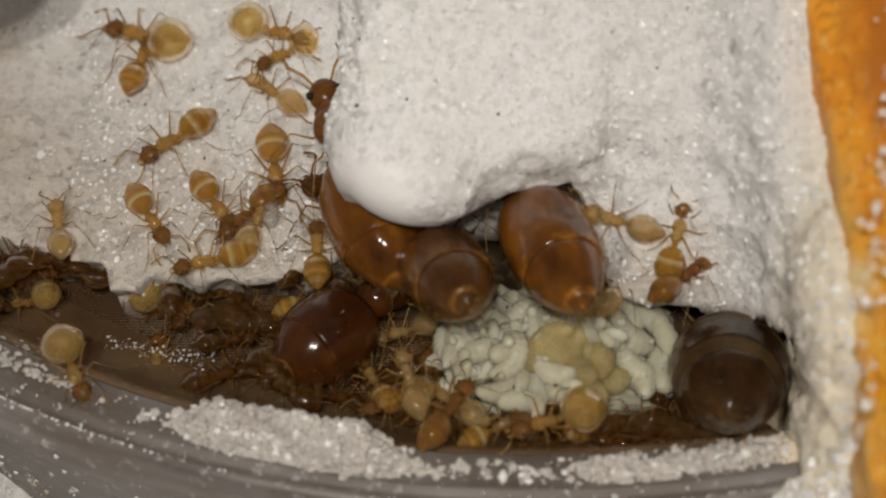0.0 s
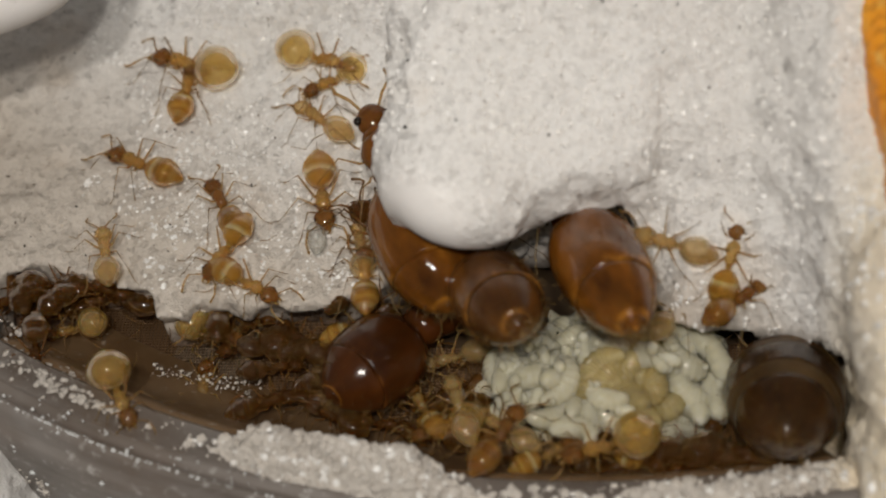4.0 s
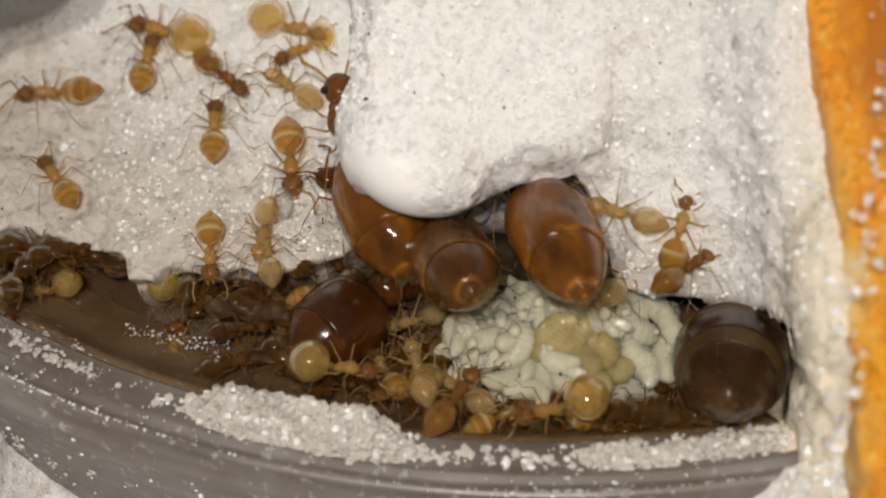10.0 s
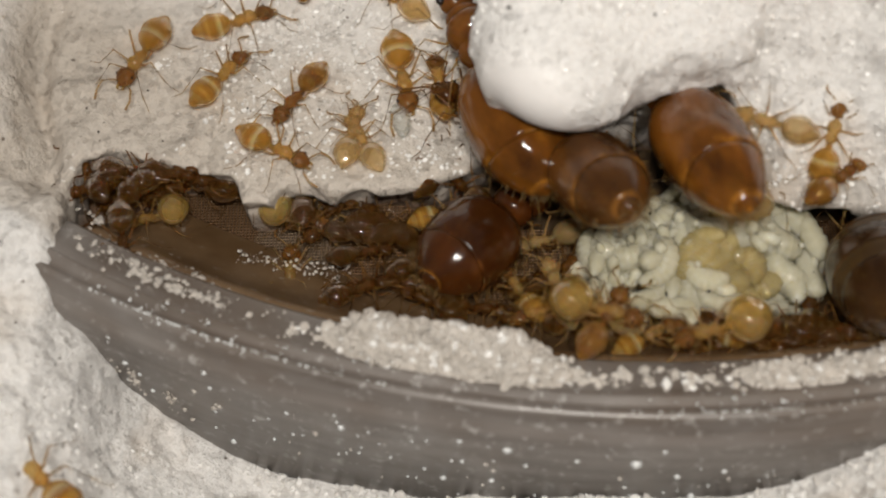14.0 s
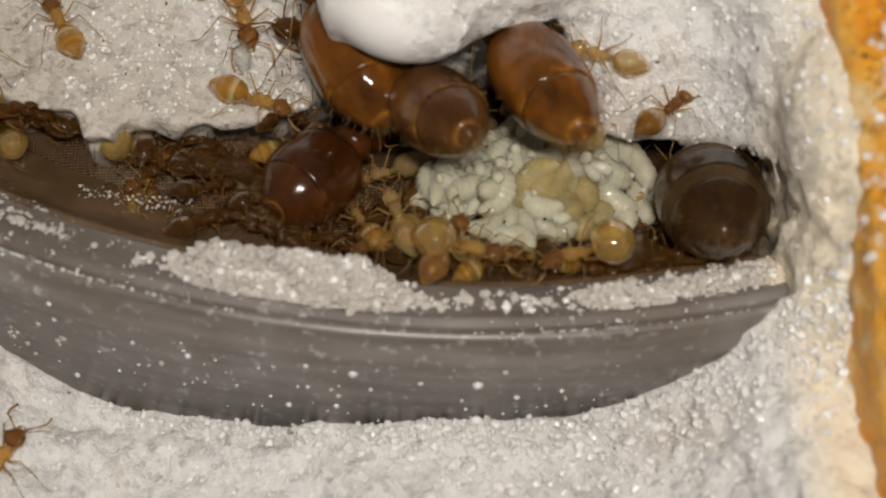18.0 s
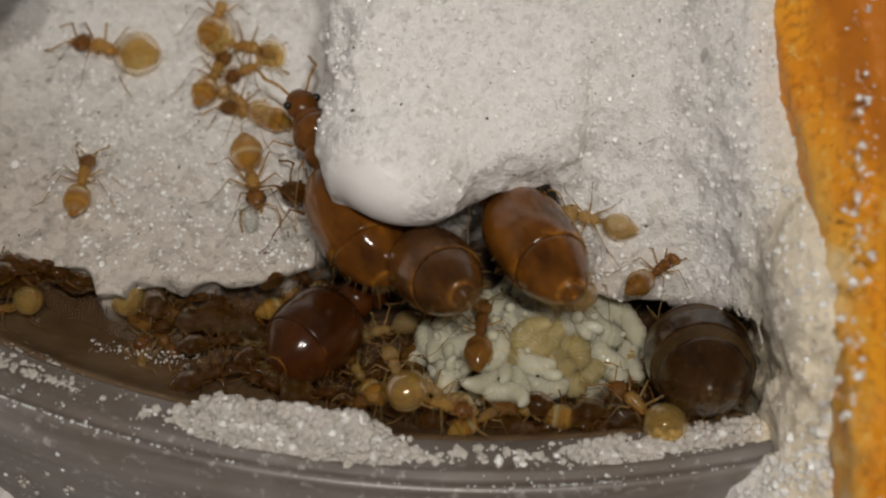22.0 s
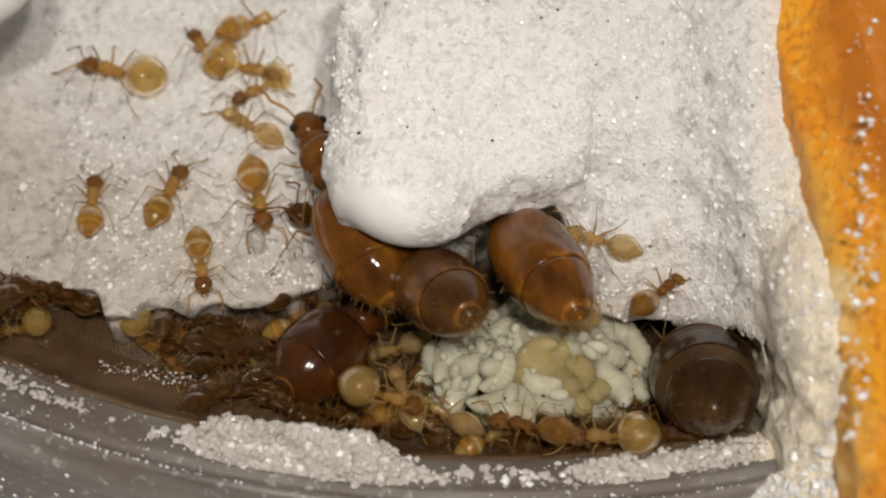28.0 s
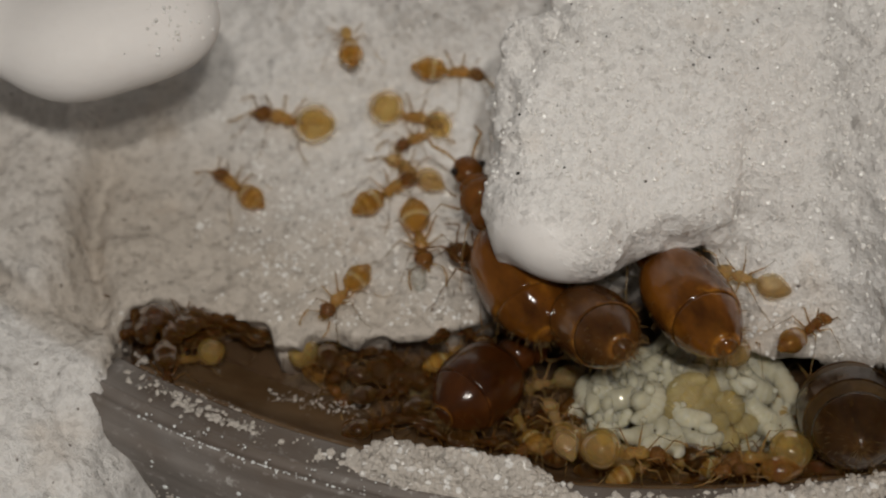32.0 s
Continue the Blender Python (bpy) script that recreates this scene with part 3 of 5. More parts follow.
def surface_nets(field, origin, step):
    """Vertices and quads of the surface where the field is zero; negative is solid."""
    s = field < 0
    nx, ny, nz = field.shape
    total = np.zeros((nx - 1, ny - 1, nz - 1), np.int8)
    for a in (0, 1):
        for b in (0, 1):
            for c in (0, 1):
                total += s[a:nx - 1 + a, b:ny - 1 + b, c:nz - 1 + c]
    cells = np.argwhere((total > 0) & (total < 8))
    index = np.full((nx - 1, ny - 1, nz - 1), -1, np.int64)
    index[tuple(cells.T)] = np.arange(len(cells))
    acc, cnt = np.zeros((len(cells), 3)), np.zeros(len(cells))
    corners = [(a, b, c) for a in (0, 1) for b in (0, 1) for c in (0, 1)]
    for p in corners:
        for q in corners:
            if sum(q) - sum(p) == 1 and all(y >= x for x, y in zip(p, q)):
                fp, fq = field[tuple((cells + p).T)], field[tuple((cells + q).T)]
                cut = (fp < 0) != (fq < 0)
                t = np.where(cut, fp / np.where(cut, fp - fq, 1), 0)[:, None]
                acc += np.where(cut[:, None], np.array(p) + t * (np.array(q) - np.array(p)), 0)
                cnt += cut
    verts = (cells + acc / cnt[:, None]) * step + origin
    quads = []
    for axis in range(3):
        e = [0, 0, 0]
        e[axis] = 1
        a = s[:nx - e[0], :ny - e[1], :nz - e[2]]
        b = s[e[0]:, e[1]:, e[2]:]
        i = np.argwhere(a != b)
        o1, o2 = [0, 0, 0], [0, 0, 0]
        o1[(axis + 1) % 3], o2[(axis + 2) % 3] = 1, 1
        o1, o2 = np.array(o1), np.array(o2)
        ok = np.all(i - o1 - o2 >= 0, 1) & np.all(i < np.array(index.shape), 1)
        i = i[ok]
        flip = a[tuple(i.T)]
        q = np.stack([index[tuple((i - d).T)] for d in (o1 + o2, o2, 0 * o1, o1)], 1)
        q = np.where(flip[:, None], q, q[:, ::-1])
        quads.append(q[(q >= 0).all(1)])
    return verts, np.concatenate(quads)


def smooth_min(a, b, k):
    h = np.clip(0.5 + 0.5 * (b - a) / k, 0, 1)
    return b + (a - b) * h - k * h * (1 - h)


# ---- the plaster nest ----
from mathutils.bvhtree import BVHTree

RING_C, RING_R = (3.0, 32.5), 40.0


def ring_y(x, r):
    return RING_C[1] - np.sqrt(np.maximum(r * r - (x - RING_C[0]) ** 2, 0))


def ball(x, y, z, c, r):
    """Distance to an ellipsoid, roughly."""
    q = np.sqrt(((x - c[0]) / r[0]) ** 2 + ((y - c[1]) / r[1]) ** 2 + ((z - c[2]) / r[2]) ** 2)
    return (q - 1) * min(r)


def step01(x, a, b):
    t = np.clip((x - a) / (b - a), 0, 1)
    return t * t * (3 - 2 * t)


def plaster_field(x, y, z):
    n1, n2 = lattice_noise(3), lattice_noise(4)
    wob = value_noise(n1, x * 0.35 + 40, y * 0.35 + 40, z * 0.35 + 40) - 0.5
    wob2 = value_noise(n2, x * 1.1 + 40, y * 1.1 + 40, z * 1.1 + 40) - 0.5
    # floor, rising slowly away from the gallery
    floor = 0.1 + 0.25 * np.maximum(y - 9, 0) + 0.3 * wob
    floor = floor + 0.75 * np.maximum(y - 10.5, 0) * step01(x, -9, -1)
    floor = floor + 1.5 * step01(-x, 18.7, 20.3) * step01(y, -2, 3)
    floor = floor - 0.8 * np.exp(-((x + 18.6 - 0.5 * np.sin(y * 0.6)) / 0.4) ** 2) * step01(y, -2, 2) * step01(-y, -11, -8)
    floor = floor + 1.5 * np.maximum(y - 13.8 - 0.5 * wob, 0) * step01(x, -15, -6) + 4.0 * np.maximum(y - 14.3, 0) * step01(x, -8, -4)
    # outside the dish
    outer = np.interp(x, [-27, -20, -17.4, -16.2, -15.3, -14, -10.5, -5.7, -0.9, 4.8, 7.4, 9.2, 10.2, 11.2, 14, 19], [-1, 0.9, 0.4, -1.2, -3.4, -4.8, -6, -5.1, -3.8, -3.4, -2.2, -0.7, 0.6, 1.4, 1.4, 1.5]) + 0.5 * wob
    ry = ring_y(x, 37.6)
    slot = (y < ry) & (y > ring_y(x, 39.8)) & (x > -18.4)
    base = np.where(slot, -9.0, np.where(y > ry, floor, outer))
    d = (z - base) * 0.75
    # overhanging mass with its rounded lobe
    slope = 4.9 + 0.8 * (y - 0.9) - 0.22 * np.maximum(x - 5, 0)
    top = np.minimum(slope, 9.6 + 0.25 * wob + 0.3 * np.maximum(y - 6.8, 0)) + np.minimum(1.4 * np.maximum(x - 8.4, 0), 3.4) * step01(y, -2.5, 1.5)
    left = -2.9 + 0.28 * np.maximum(y - 5, 0) + (1.4 * wob2 + 2.2 * wob) * step01(y, 4.5, 7) - x
    front = np.interp(x, [-3, 2.4, 4.5, 5.6, 6.6, 8.6, 9.6, 10.6, 11.4, 11.8, 19], [2.8, 2.4, 2.6, 1.2, 0.4, 0.1, -0.4, -1.2, -2.2, -9, -13]) - y
    front = front + np.interp(x, [4.6, 5.8, 9.6, 11.2], [0, 0.6, 0.6, 0]) * np.clip(z - 1, 0, 4)
    mass = np.maximum(-smooth_min(smooth_min(-(z - top) * 0.8, -left * 0.9, 1.8), -front * 0.8, 0.2 + 1.8 * step01(x, 4.5, 6.0)), -9 - z)
    lobe = ball(x, y, z, (-0.35, 4.0, 5.0), (2.9, 3.2, 2.3))
    mass = smooth_min(mass, lobe, 0.9)
    column = np.maximum(11.4 + 0.4 * wob - x + 0.35 * np.maximum(z - 2.5, 0), z - (6.2 + 0.8 * np.maximum(y + 1, 0) - 1.05 * np.maximum(-5 - y, 0) - 2.2 * step01(-x, -12.4, -11.2)))
    mass = smooth_min(mass, column * 0.8, 1.9)
    d = smooth_min(d, mass, 0.5 + 3.0 * step01(y, 9.5, 14.5))
    d = smooth_min(d, ball(x, y, z, (12.2, -2.2, 6.0), (1.2, 2.6, 1.6)), 2.2)
    # gallery under the overhang
    edge = np.interp(x, [-27, -18.6, -17, -13.4, -11.6, -11.2, -10.3, -9.9, -7.5, -5, -3, 0, 5, 7.5, 9, 10.8, 11.6, 12], [-9, -9, 3.6, 3.0, 2.5, 1.3, 1.3, 2.1, 1.9, 2.2, 3.0, 4.6, 4.8, 2.8, 2.4, 1.4, 0.0, -4]) + 0.5 * wob2
    roof = np.interp(x, [-4, -1, 3, 4.6, 5.8, 9.4, 10.6, 11.6], [3.0, 3.0, 4.0, 4.0, 0.9, 0.7, 1.7, 3.0])
    pit = np.maximum(np.maximum((y - edge + np.minimum(z, 0) * 0.35) * 0.8, z - roof), np.maximum(x - 11.75 - 0.3 * wob2, -2.7 - z))
    pit = np.maximum(pit, (ry - y))
    d = np.maximum(d, -pit)
    d = smooth_min(d, ball(x, y, z, (-21.9, -3.0, -2.4), (4.2, 8.0, 4.2)), 1.5)
    d = smooth_min(d, ball(x, y, z, (-18.0, -0.6, 0.2), (1.1, 2.1, 1.2)), 0.6)
    # dried drips far behind
    d = smooth_min(d, ball(x, y, z, (-15.9, 9.9, 8.6), (2.7, 2.6, 1.8)), 0.4)
    d = smooth_min(d, ball(x, y, z, (-18.7, 8.8, 8.4), (2.4, 2.4, 1.8)), 1.6)
    d = smooth_min(d, ball(x, y, z, (-25.5, 11.5, 8.6), (7.0, 5.0, 1.9)), 0.8)
    d = smooth_min(d, np.maximum(ball(x, y, z, (-27.0, 13.0, 5.0), (4.0, 5.0, 8.0)), -7 - z), 0.8)
    calm = step01(ball(x, y, z, (-1.3, 2.3, 5.0), (2.2, 2.2, 2.2)), -0.3, 0.4) * step01(ball(x, y, z, (11.9, -2.2, 6.6), (1.4, 2.5, 2.0)), -0.1, 0.5) * step01(ball(x, y, z, (-18.5, 9.0, 9.0), (7.0, 5.5, 3.4)), -0.1, 0.8)
    lump = 0.45 * (value_noise(n2, x * 1.7 + 70, y * 1.7 + 70, z * 1.7 + 70) - 0.5) * step01(ring_y(x, 40.0) - y, 0.2, 1.2)
    return d + lump + (0.30 * wob2 + 0.12 * (value_noise(n1, x * 2.7 + 50, y * 2.7 + 50, z * 2.7 + 50) - 0.5)) * (0.06 + 0.94 * calm)


FLOOR_TREE = []


def plaster():
    step, lo, hi = 0.22, np.array([-27.0, -14.0, -7.5]), np.array([19.0, 25.0, 15.0])
    gx, gy, gz = [np.arange(lo[k], hi[k], step) for k in range(3)]
    x, y, z = np.meshgrid(gx, gy, gz, indexing="ij")
    d = plaster_field(x, y, z).astype(np.float32)
    verts, quads = surface_nets(d, lo, step)
    r = sum(size * np.stack([value_noise(lattice_noise(7 + k), verts[:, 0] * often + 90, verts[:, 1] * often + 90, verts[:, 2] * often + 90) - 0.5 for k in range(3)], 1) for often, size in ((3.1, 0.12), (1.5, 0.2)))
    soft = 0.1 + 0.9 * step01(ball(verts[:, 0], verts[:, 1], verts[:, 2], (-1.3, 2.3, 5.0), (2.2, 2.2, 2.2)), -0.3, 0.4) * step01(ball(verts[:, 0], verts[:, 1], verts[:, 2], (-18.5, 9.0, 9.0), (7.0, 5.5, 3.4)), -0.1, 0.8)
    verts = (verts + r * soft[:, None]) * MM
    me = bpy.data.meshes.new("ground")
    me.from_pydata(verts.tolist(), [], quads.tolist())
    FLOOR_TREE.append(BVHTree.FromPolygons(verts.tolist(), quads.tolist()))
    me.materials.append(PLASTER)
    me.polygons.foreach_set("use_smooth", [True] * len(me.polygons))
    return tagged(new("ground", me), "white crumbly plaster nest with a hollowed gallery and overhanging lobe", "plaster", kind="structure")


plaster()


def sweep_arc(profile, a0, a1, steps):
    """A ring piece: the closed profile of (radius, height) swept round the dish's centre."""
    bm = bmesh.new()
    rows = []
    for k in range(steps + 1):
        a = radians(a0 + (a1 - a0) * k / steps)
        rows.append([bm.verts.new((RING_C[0] + r * math.sin(a), RING_C[1] - r * math.cos(a), z)) for r, z in profile])
    loft(bm, rows)
    return bm


dish = tagged(new("plastic_dish"), "clear scratched plastic dish set into plaster", "dish")
part("wall", sweep_arc([(37.7, -4.0), (37.7, 0.5), (37.9, 0.75), (38.9, 0.72), (39.1, 0.95), (39.25, 1.0), (39.4, 0.85), (39.6, 0.9), (39.75, 1.15), (39.95, 1.2), (40.1, 1.0), (40.16, 0.55), (40.24, 0.38), (40.36, 0.25), (40.44, 0.05), (40.46, -0.4), (40.42, -0.9), (40.42, -7), (39.4, -7), (39.2, -4)], -31.6, 15, 90), PLASTIC, dish)
part("inner_slope", sweep_arc([(34.0, -2.47), (34.2, -2.32), (35.2, -2.0), (36.1, -1.35), (36.9, -0.45), (37.72, 0.4), (37.72, -2.47)], -31, 12.5, 90), FILM, dish, "olive-brown grimy plastic slope")
part("bottom", sweep_arc([(27, -3.0), (27, -2.5), (37.9, -2.5), (37.9, -3.0)], -31, 12.5, 40), BROWN, dish, "brown stained dish bottom", False)
for a0, a1, mat, what in ((-31, -24.5, STAINED_MESH, "brown stained woven mesh"), (-24.5, -19.5, MESH, "fine grey woven steel mesh"), (-19.5, 12, STAINED_MESH, "brown stained woven mesh")):
    part("mesh", sweep_arc([(31.0, -2.44), (31.0, -2.36), (35.7, -2.36), (35.7, -2.44)], a0, a1, 40), mat, dish, what, False)


def solid(name, field, lo, hi, step, mat):
    lo, hi = np.array(lo), np.array(hi)
    g = np.meshgrid(*[np.arange(lo[k], hi[k], step) for k in range(3)], indexing="ij")
    verts, quads = surface_nets(field(*g).astype(np.float32), lo, step)
    me = bpy.data.meshes.new(name)
    me.from_pydata((verts * MM).tolist(), [], quads.tolist())
    me.materials.append(mat)
    me.polygons.foreach_set("use_smooth", [True] * len(me.polygons))
    return new(name, me)


def orange_field(x, y, z):
    n1 = lattice_noise(21)
    w = value_noise(n1, x * 0.5 + 60, y * 0.5 + 60, z * 0.5 + 60) - 0.5
    w2 = value_noise(n1, x * 1.6 + 60, y * 1.6 + 60, z * 1.6 + 60) - 0.5
    edge = np.interp(y, [-16, -7, -3, -1.5, 0.5, 2, 5, 8, 26], [12.9, 12.45, 12.2, 12.15, 12.05, 11.95, 11.45, 11.05, 10.9]) + 0.15 * w + 0.2 * w2 + 0.3 * (value_noise(n1, x * 4 + 60, y * 4 + 60, z * 4 + 60) - 0.5)
    crown = np.interp(y, [-16, -8, -4.5, -1, 1.5, 5, 9, 26], [3, 8.4, 9.8, 11.0, 11.6, 12.7, 13.9, 14.2])
    top = np.minimum(crown - 2.6 + 1.4 * (x - edge), crown + 0.1 * w2)
    return np.maximum(np.maximum(z - top, edge - x) * 0.75, np.maximum(-6 - z, x - 19.3))


orange_frame = tagged(new("orange_frame"), "orange plastic frame crusted with white plaster at its border", "frame")
solid("rim", orange_field, (8.5, -16, -7), (20, 26, 15.5), 0.24, ORANGE).parent = orange_frame


# ---- ants ----
def mirror(bm):
    bmesh.ops.scale(bm, vec=(1, -1, 1), verts=bm.verts)
    bmesh.ops.reverse_faces(bm, faces=bm.faces[:])
    return bm


LEGS = ((0.55, 0.16, 35), (0.25, 0.2, 80), (0.0, 0.18, 135))


def leg_mesh(turn, k, reach=1.0, knee=0.55, height=0.42):
    """A leg from its hip at the origin: femur, shin and foot."""
    c, s = math.cos(radians(turn)), math.sin(radians(turn))
    pts = [(0, 0, 0), (0.12, 0, 0.0), (0.62, 0, knee), (1.18, 0, -0.12), (1.42, 0.06, -height), (1.78, 0.1, -height)]
    pts = [((x * c - y * s) * reach, (x * s + y * c) * reach, z * reach if z > -height else -height) for x, y, z in pts]
    bm = bmesh.new()
    return tube(bm, pts, [0.044, 0.048, 0.03, 0.021, 0.015, 0.009], 6)


def worker(name, label, mats, fat=1.0, banded=True):
    """A worker ant facing +x, standing at its own origin. mats: head, chest, gaster, band, leg."""
    root = tagged(new(name), label, "ant", "ants of the colony")
    mh, mt, mg, mb, ml = mats
    head = part("head", body([(0.72, 0.1, 0.1, 0.48), (0.8, 0.3, 0.22, 0.5), (0.95, 0.385, 0.27, 0.5), (1.12, 0.37, 0.27, 0.48), (1.3, 0.28, 0.21, 0.44), (1.42, 0.17, 0.13, 0.41), (1.46, 0.06, 0.05, 0.4)], 14), mh, root)
    for side in (1, -1):
        b = bmesh.new()
        bmesh.ops.create_icosphere(b, subdivisions=1, radius=0.055, matrix=Matrix.Translation((1.1, side * 0.325, 0.62)))
        part("eye", b, EYE, head)
        b = bmesh.new()
        tube(b, [(1.3, side * 0.1, 0.52), (1.5, side * 0.35, 0.66), (1.68, side * 0.62, 0.68), (1.98, side * 0.72, 0.45), (2.3, side * 0.66, 0.25)], [0.03, 0.035, 0.04, 0.036, 0.045])
        part("antenna", b, ml, root)
        b = bmesh.new()
        tube(b, [(1.4, side * 0.13, 0.4), (1.55, side * 0.12, 0.36), (1.62, side * 0.02, 0.34)], [0.06, 0.045, 0.015])
        part("mandible", b, mt, head)
    part("thorax", body([(-0.3, 0.1, 0.1, 0.38), (-0.2, 0.2, 0.19, 0.44), (0.0, 0.24, 0.25, 0.5), (0.15, 0.2, 0.22, 0.52), (0.32, 0.28, 0.29, 0.55), (0.5, 0.27, 0.27, 0.55), (0.65, 0.16, 0.16, 0.5), (0.74, 0.09, 0.09, 0.48)], 12), mt, root)
    part("petiole", body([(-0.46, 0.06, 0.06, 0.4), (-0.4, 0.14, 0.2, 0.46), (-0.34, 0.13, 0.17, 0.45), (-0.26, 0.07, 0.07, 0.4)], 8), mt, root)
    # gaster in overlapping plates, the pale membrane showing between them
    g = egg(-0.42, -2.12, 0.64 * fat, 0.57 * fat, 0.55 + 0.2 * (fat - 1), 18, -0.05, 16, 0.0, 0.42 if fat < 1.2 else 0.15)
    part("gaster", body(g, 20), mb, root)
    if banded:
        for a, b_ in ((1, 6), (8, 12), (14, 18)):
            st = [(x, w + 0.012 + 0.014 * i / (b_ - a), h + 0.012 + 0.014 * i / (b_ - a), c) for i, (x, w, h, c) in enumerate(g[a:b_ + 1])]
            part("plate", body(st, 20), AMBER_PLATE if mg is AMBER else HONEY_PLATE, root)
    for side in (1, -1):
        for k, (x, y, turn) in enumerate(LEGS):
            b = leg_mesh(turn, k, (1.05, 1.0, 1.25)[k])
            if side < 0:
                mirror(b)
            lg = part("leg", b, ml, root)
            lg.location = (x * MM, side * y * MM, 0.42 * MM)
    return root


KINDS = {
    "honey": worker("worker_ant", "honey-yellow worker ant with a banded shiny gaster", (TAWNY, HONEY, HONEY, HONEY_BAND, LEG), 0.92),
    "pale": worker("worker_ant", "pale translucent young worker ant on white plaster", (PALE, PALE, PALE, CLEAR, LEG), 0.95, False),
    "replete": worker("worker_ant", "swollen golden worker ant with a stretched gaster", (TAWNY, HONEY, HONEY, GOLD, LEG), 1.38, False),
    "tawny": worker("worker_ant", "tawny brown worker ant with a shiny dark gaster", (TAWNY, TAWNY, TAWNY, TAWNY, LEG), 0.92),
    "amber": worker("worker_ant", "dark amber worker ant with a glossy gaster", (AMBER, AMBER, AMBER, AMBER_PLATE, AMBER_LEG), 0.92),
}
USED = set()


def ant(kind, x, y, z, heading, scale=1.0, tilt=0.0, roll=0.0):
    """An ant at millimetres, heading in degrees from +x."""
    m = pose(x * MM, y * MM, z * MM, roll, tilt, heading)
    src = KINDS[kind]
    if kind not in USED:
        USED.add(kind)
        src.matrix_basis = m
        ob = src
    else:
        ob = copy_thing(src, m)
    ob.scale = (scale * 1.08, scale * 1.08, scale * 1.08)
    return ob


def queen(base, tip, width, mats, label, plates=((2, 40), (40, 55), (56, 64))):
    """A swollen queen; her gaster reaches from its waist at base to its tip, in millimetres."""
    root = tagged(new("queen_ant"), label, "ant", "queens in the gallery")
    mq, mb = mats
    base, tip = Vector(base), Vector(tip)
    length = (base - tip).length
    n = 64
    g = []
    for k in range(n + 1):
        u = (1 - math.cos(math.pi * k / n)) / 2
        if u < 0.4:
            r = max(1 - (1 - u / 0.4) ** 2.3, 0.004) ** 0.5
        else:
            r = max(1 - ((u - 0.4) / 0.6) ** 2.5, 0.002) ** 0.72
        g.append((length * (0.5 - u), width / 2 * r, width / 2 * 0.95 * r, 0.0))

    def lumpy(bm):
        for v in bm.verts:
            v.co *= 1 + 0.03 * noise.noise(v.co * 0.55 + base) + 0.01 * noise.noise(v.co * 1.7)
        return bm

    part("gaster", lumpy(body(g, 40)), mb, root)
    for a, b in plates:
        st = []
        for k in range(a, b + 1):
            x_, w, h, c = g[k]
            lift = 0.01 + 0.014 * ((k - a) / (b - a)) ** 3
            st.append((x_, w + lift, h + lift, c))
        part("plate", lumpy(body(st, 40)), mq, root)
    hair, r = bmesh.new(), random.Random(int(base.x * 10))
    for k0 in (31, 40, 47, 52, 57, 61):
        for j in range(34):
            a = r.uniform(0, 2 * math.pi)
            gx, gw, gh, gc = g[min(k0 + r.choice((-2, -1, 0, 0)), n)]
            p0 = Vector((gx, gw * math.cos(a), gc + gh * math.sin(a)))
            out = Vector((-0.9, math.cos(a), math.sin(a))).normalized()
            tube(hair, [p0, p0 + out * r.uniform(0.2, 0.38)], [0.013, 0.006], 3)
    part("bristles", hair, LEG, root, "short golden bristles")
    skin_ = mq if mq in (QUEEN_DARK, QUEEN_SHADE) else QUEEN
    h = length / 2
    chest = part("thorax", body(egg(h - 0.1, h + 1.2, 0.78, 0.74, 0.0, 10, 0.1), 18), skin_, root)
    part("thorax_hump", body(egg(h + 0.6, h + 2.1, 0.92, 0.95, 0.12, 12, 0.1), 20), skin_, chest)
    part("collar", body(egg(h + 1.6, h + 2.5, 0.68, 0.62, 0.0, 10, 0.1), 18), skin_, chest)
    head = part("head", body(egg(h + 2.3, h + 3.6, 0.62, 0.48, -0.05, 10, -0.2), 18), skin_, root)
    for side in (1, -1):
        b = bmesh.new()
        bmesh.ops.create_icosphere(b, subdivisions=2, radius=0.17, matrix=Matrix.Translation((h + 2.9, side * 0.56, 0.16)))
        part("eye", b, EYE, head)
        b = bmesh.new()
        tube(b, [(h + 3.2, side * 0.25, 0.1), (h + 3.7, side * 0.6, 0.4), (h + 4.1, side * 1.0, 0.5), (h + 4.8, side * 1.0, 0.2)], [0.05, 0.06, 0.07, 0.05])
        part("antenna", b, LEG, root)
        for k, (lx, turn) in enumerate(((2.0, 50), (1.4, 95), (0.7, 150))):
            b = leg_mesh(turn, k, 1.5, 0.5, 0.9)
            if side < 0:
                mirror(b)
            lg = part("leg", b, LEG, root)
            lg.location = ((h + lx) * MM, side * 0.8 * MM, -0.2 * MM)
    root.matrix_basis = Matrix.Translation((base + tip) / 2 * MM) @ (base - tip).to_track_quat("X", "Z").to_matrix().to_4x4()
    return root


AMBER_QUEEN = "swollen amber-brown queen ant with glossy ringed gaster"
queen((3.1, 3.3, 2.7), (4.85, -2.4, 4.6), 2.95, (QUEEN_PLATE, QUEEN_BAND), AMBER_QUEEN)
queen((-0.15, 2.1, 1.4), (1.35, -2.1, 4.3), 2.85, (QUEEN_LOBE_SHADE, QUEEN_BAND), AMBER_QUEEN)
queen((-2.95, 5.4, 2.27), (-0.95, 0.3, 1.7), 3.35, (QUEEN_PLATE, QUEEN_BAND), AMBER_QUEEN)
queen((-2.5, 1.2, -0.7), (-5.0, -2.0, 0.1), 3.1, (QUEEN_SHADE, QUEEN_BAND), "swollen reddish-brown queen ant, darkened by painted-in shade, sunk in the gallery")
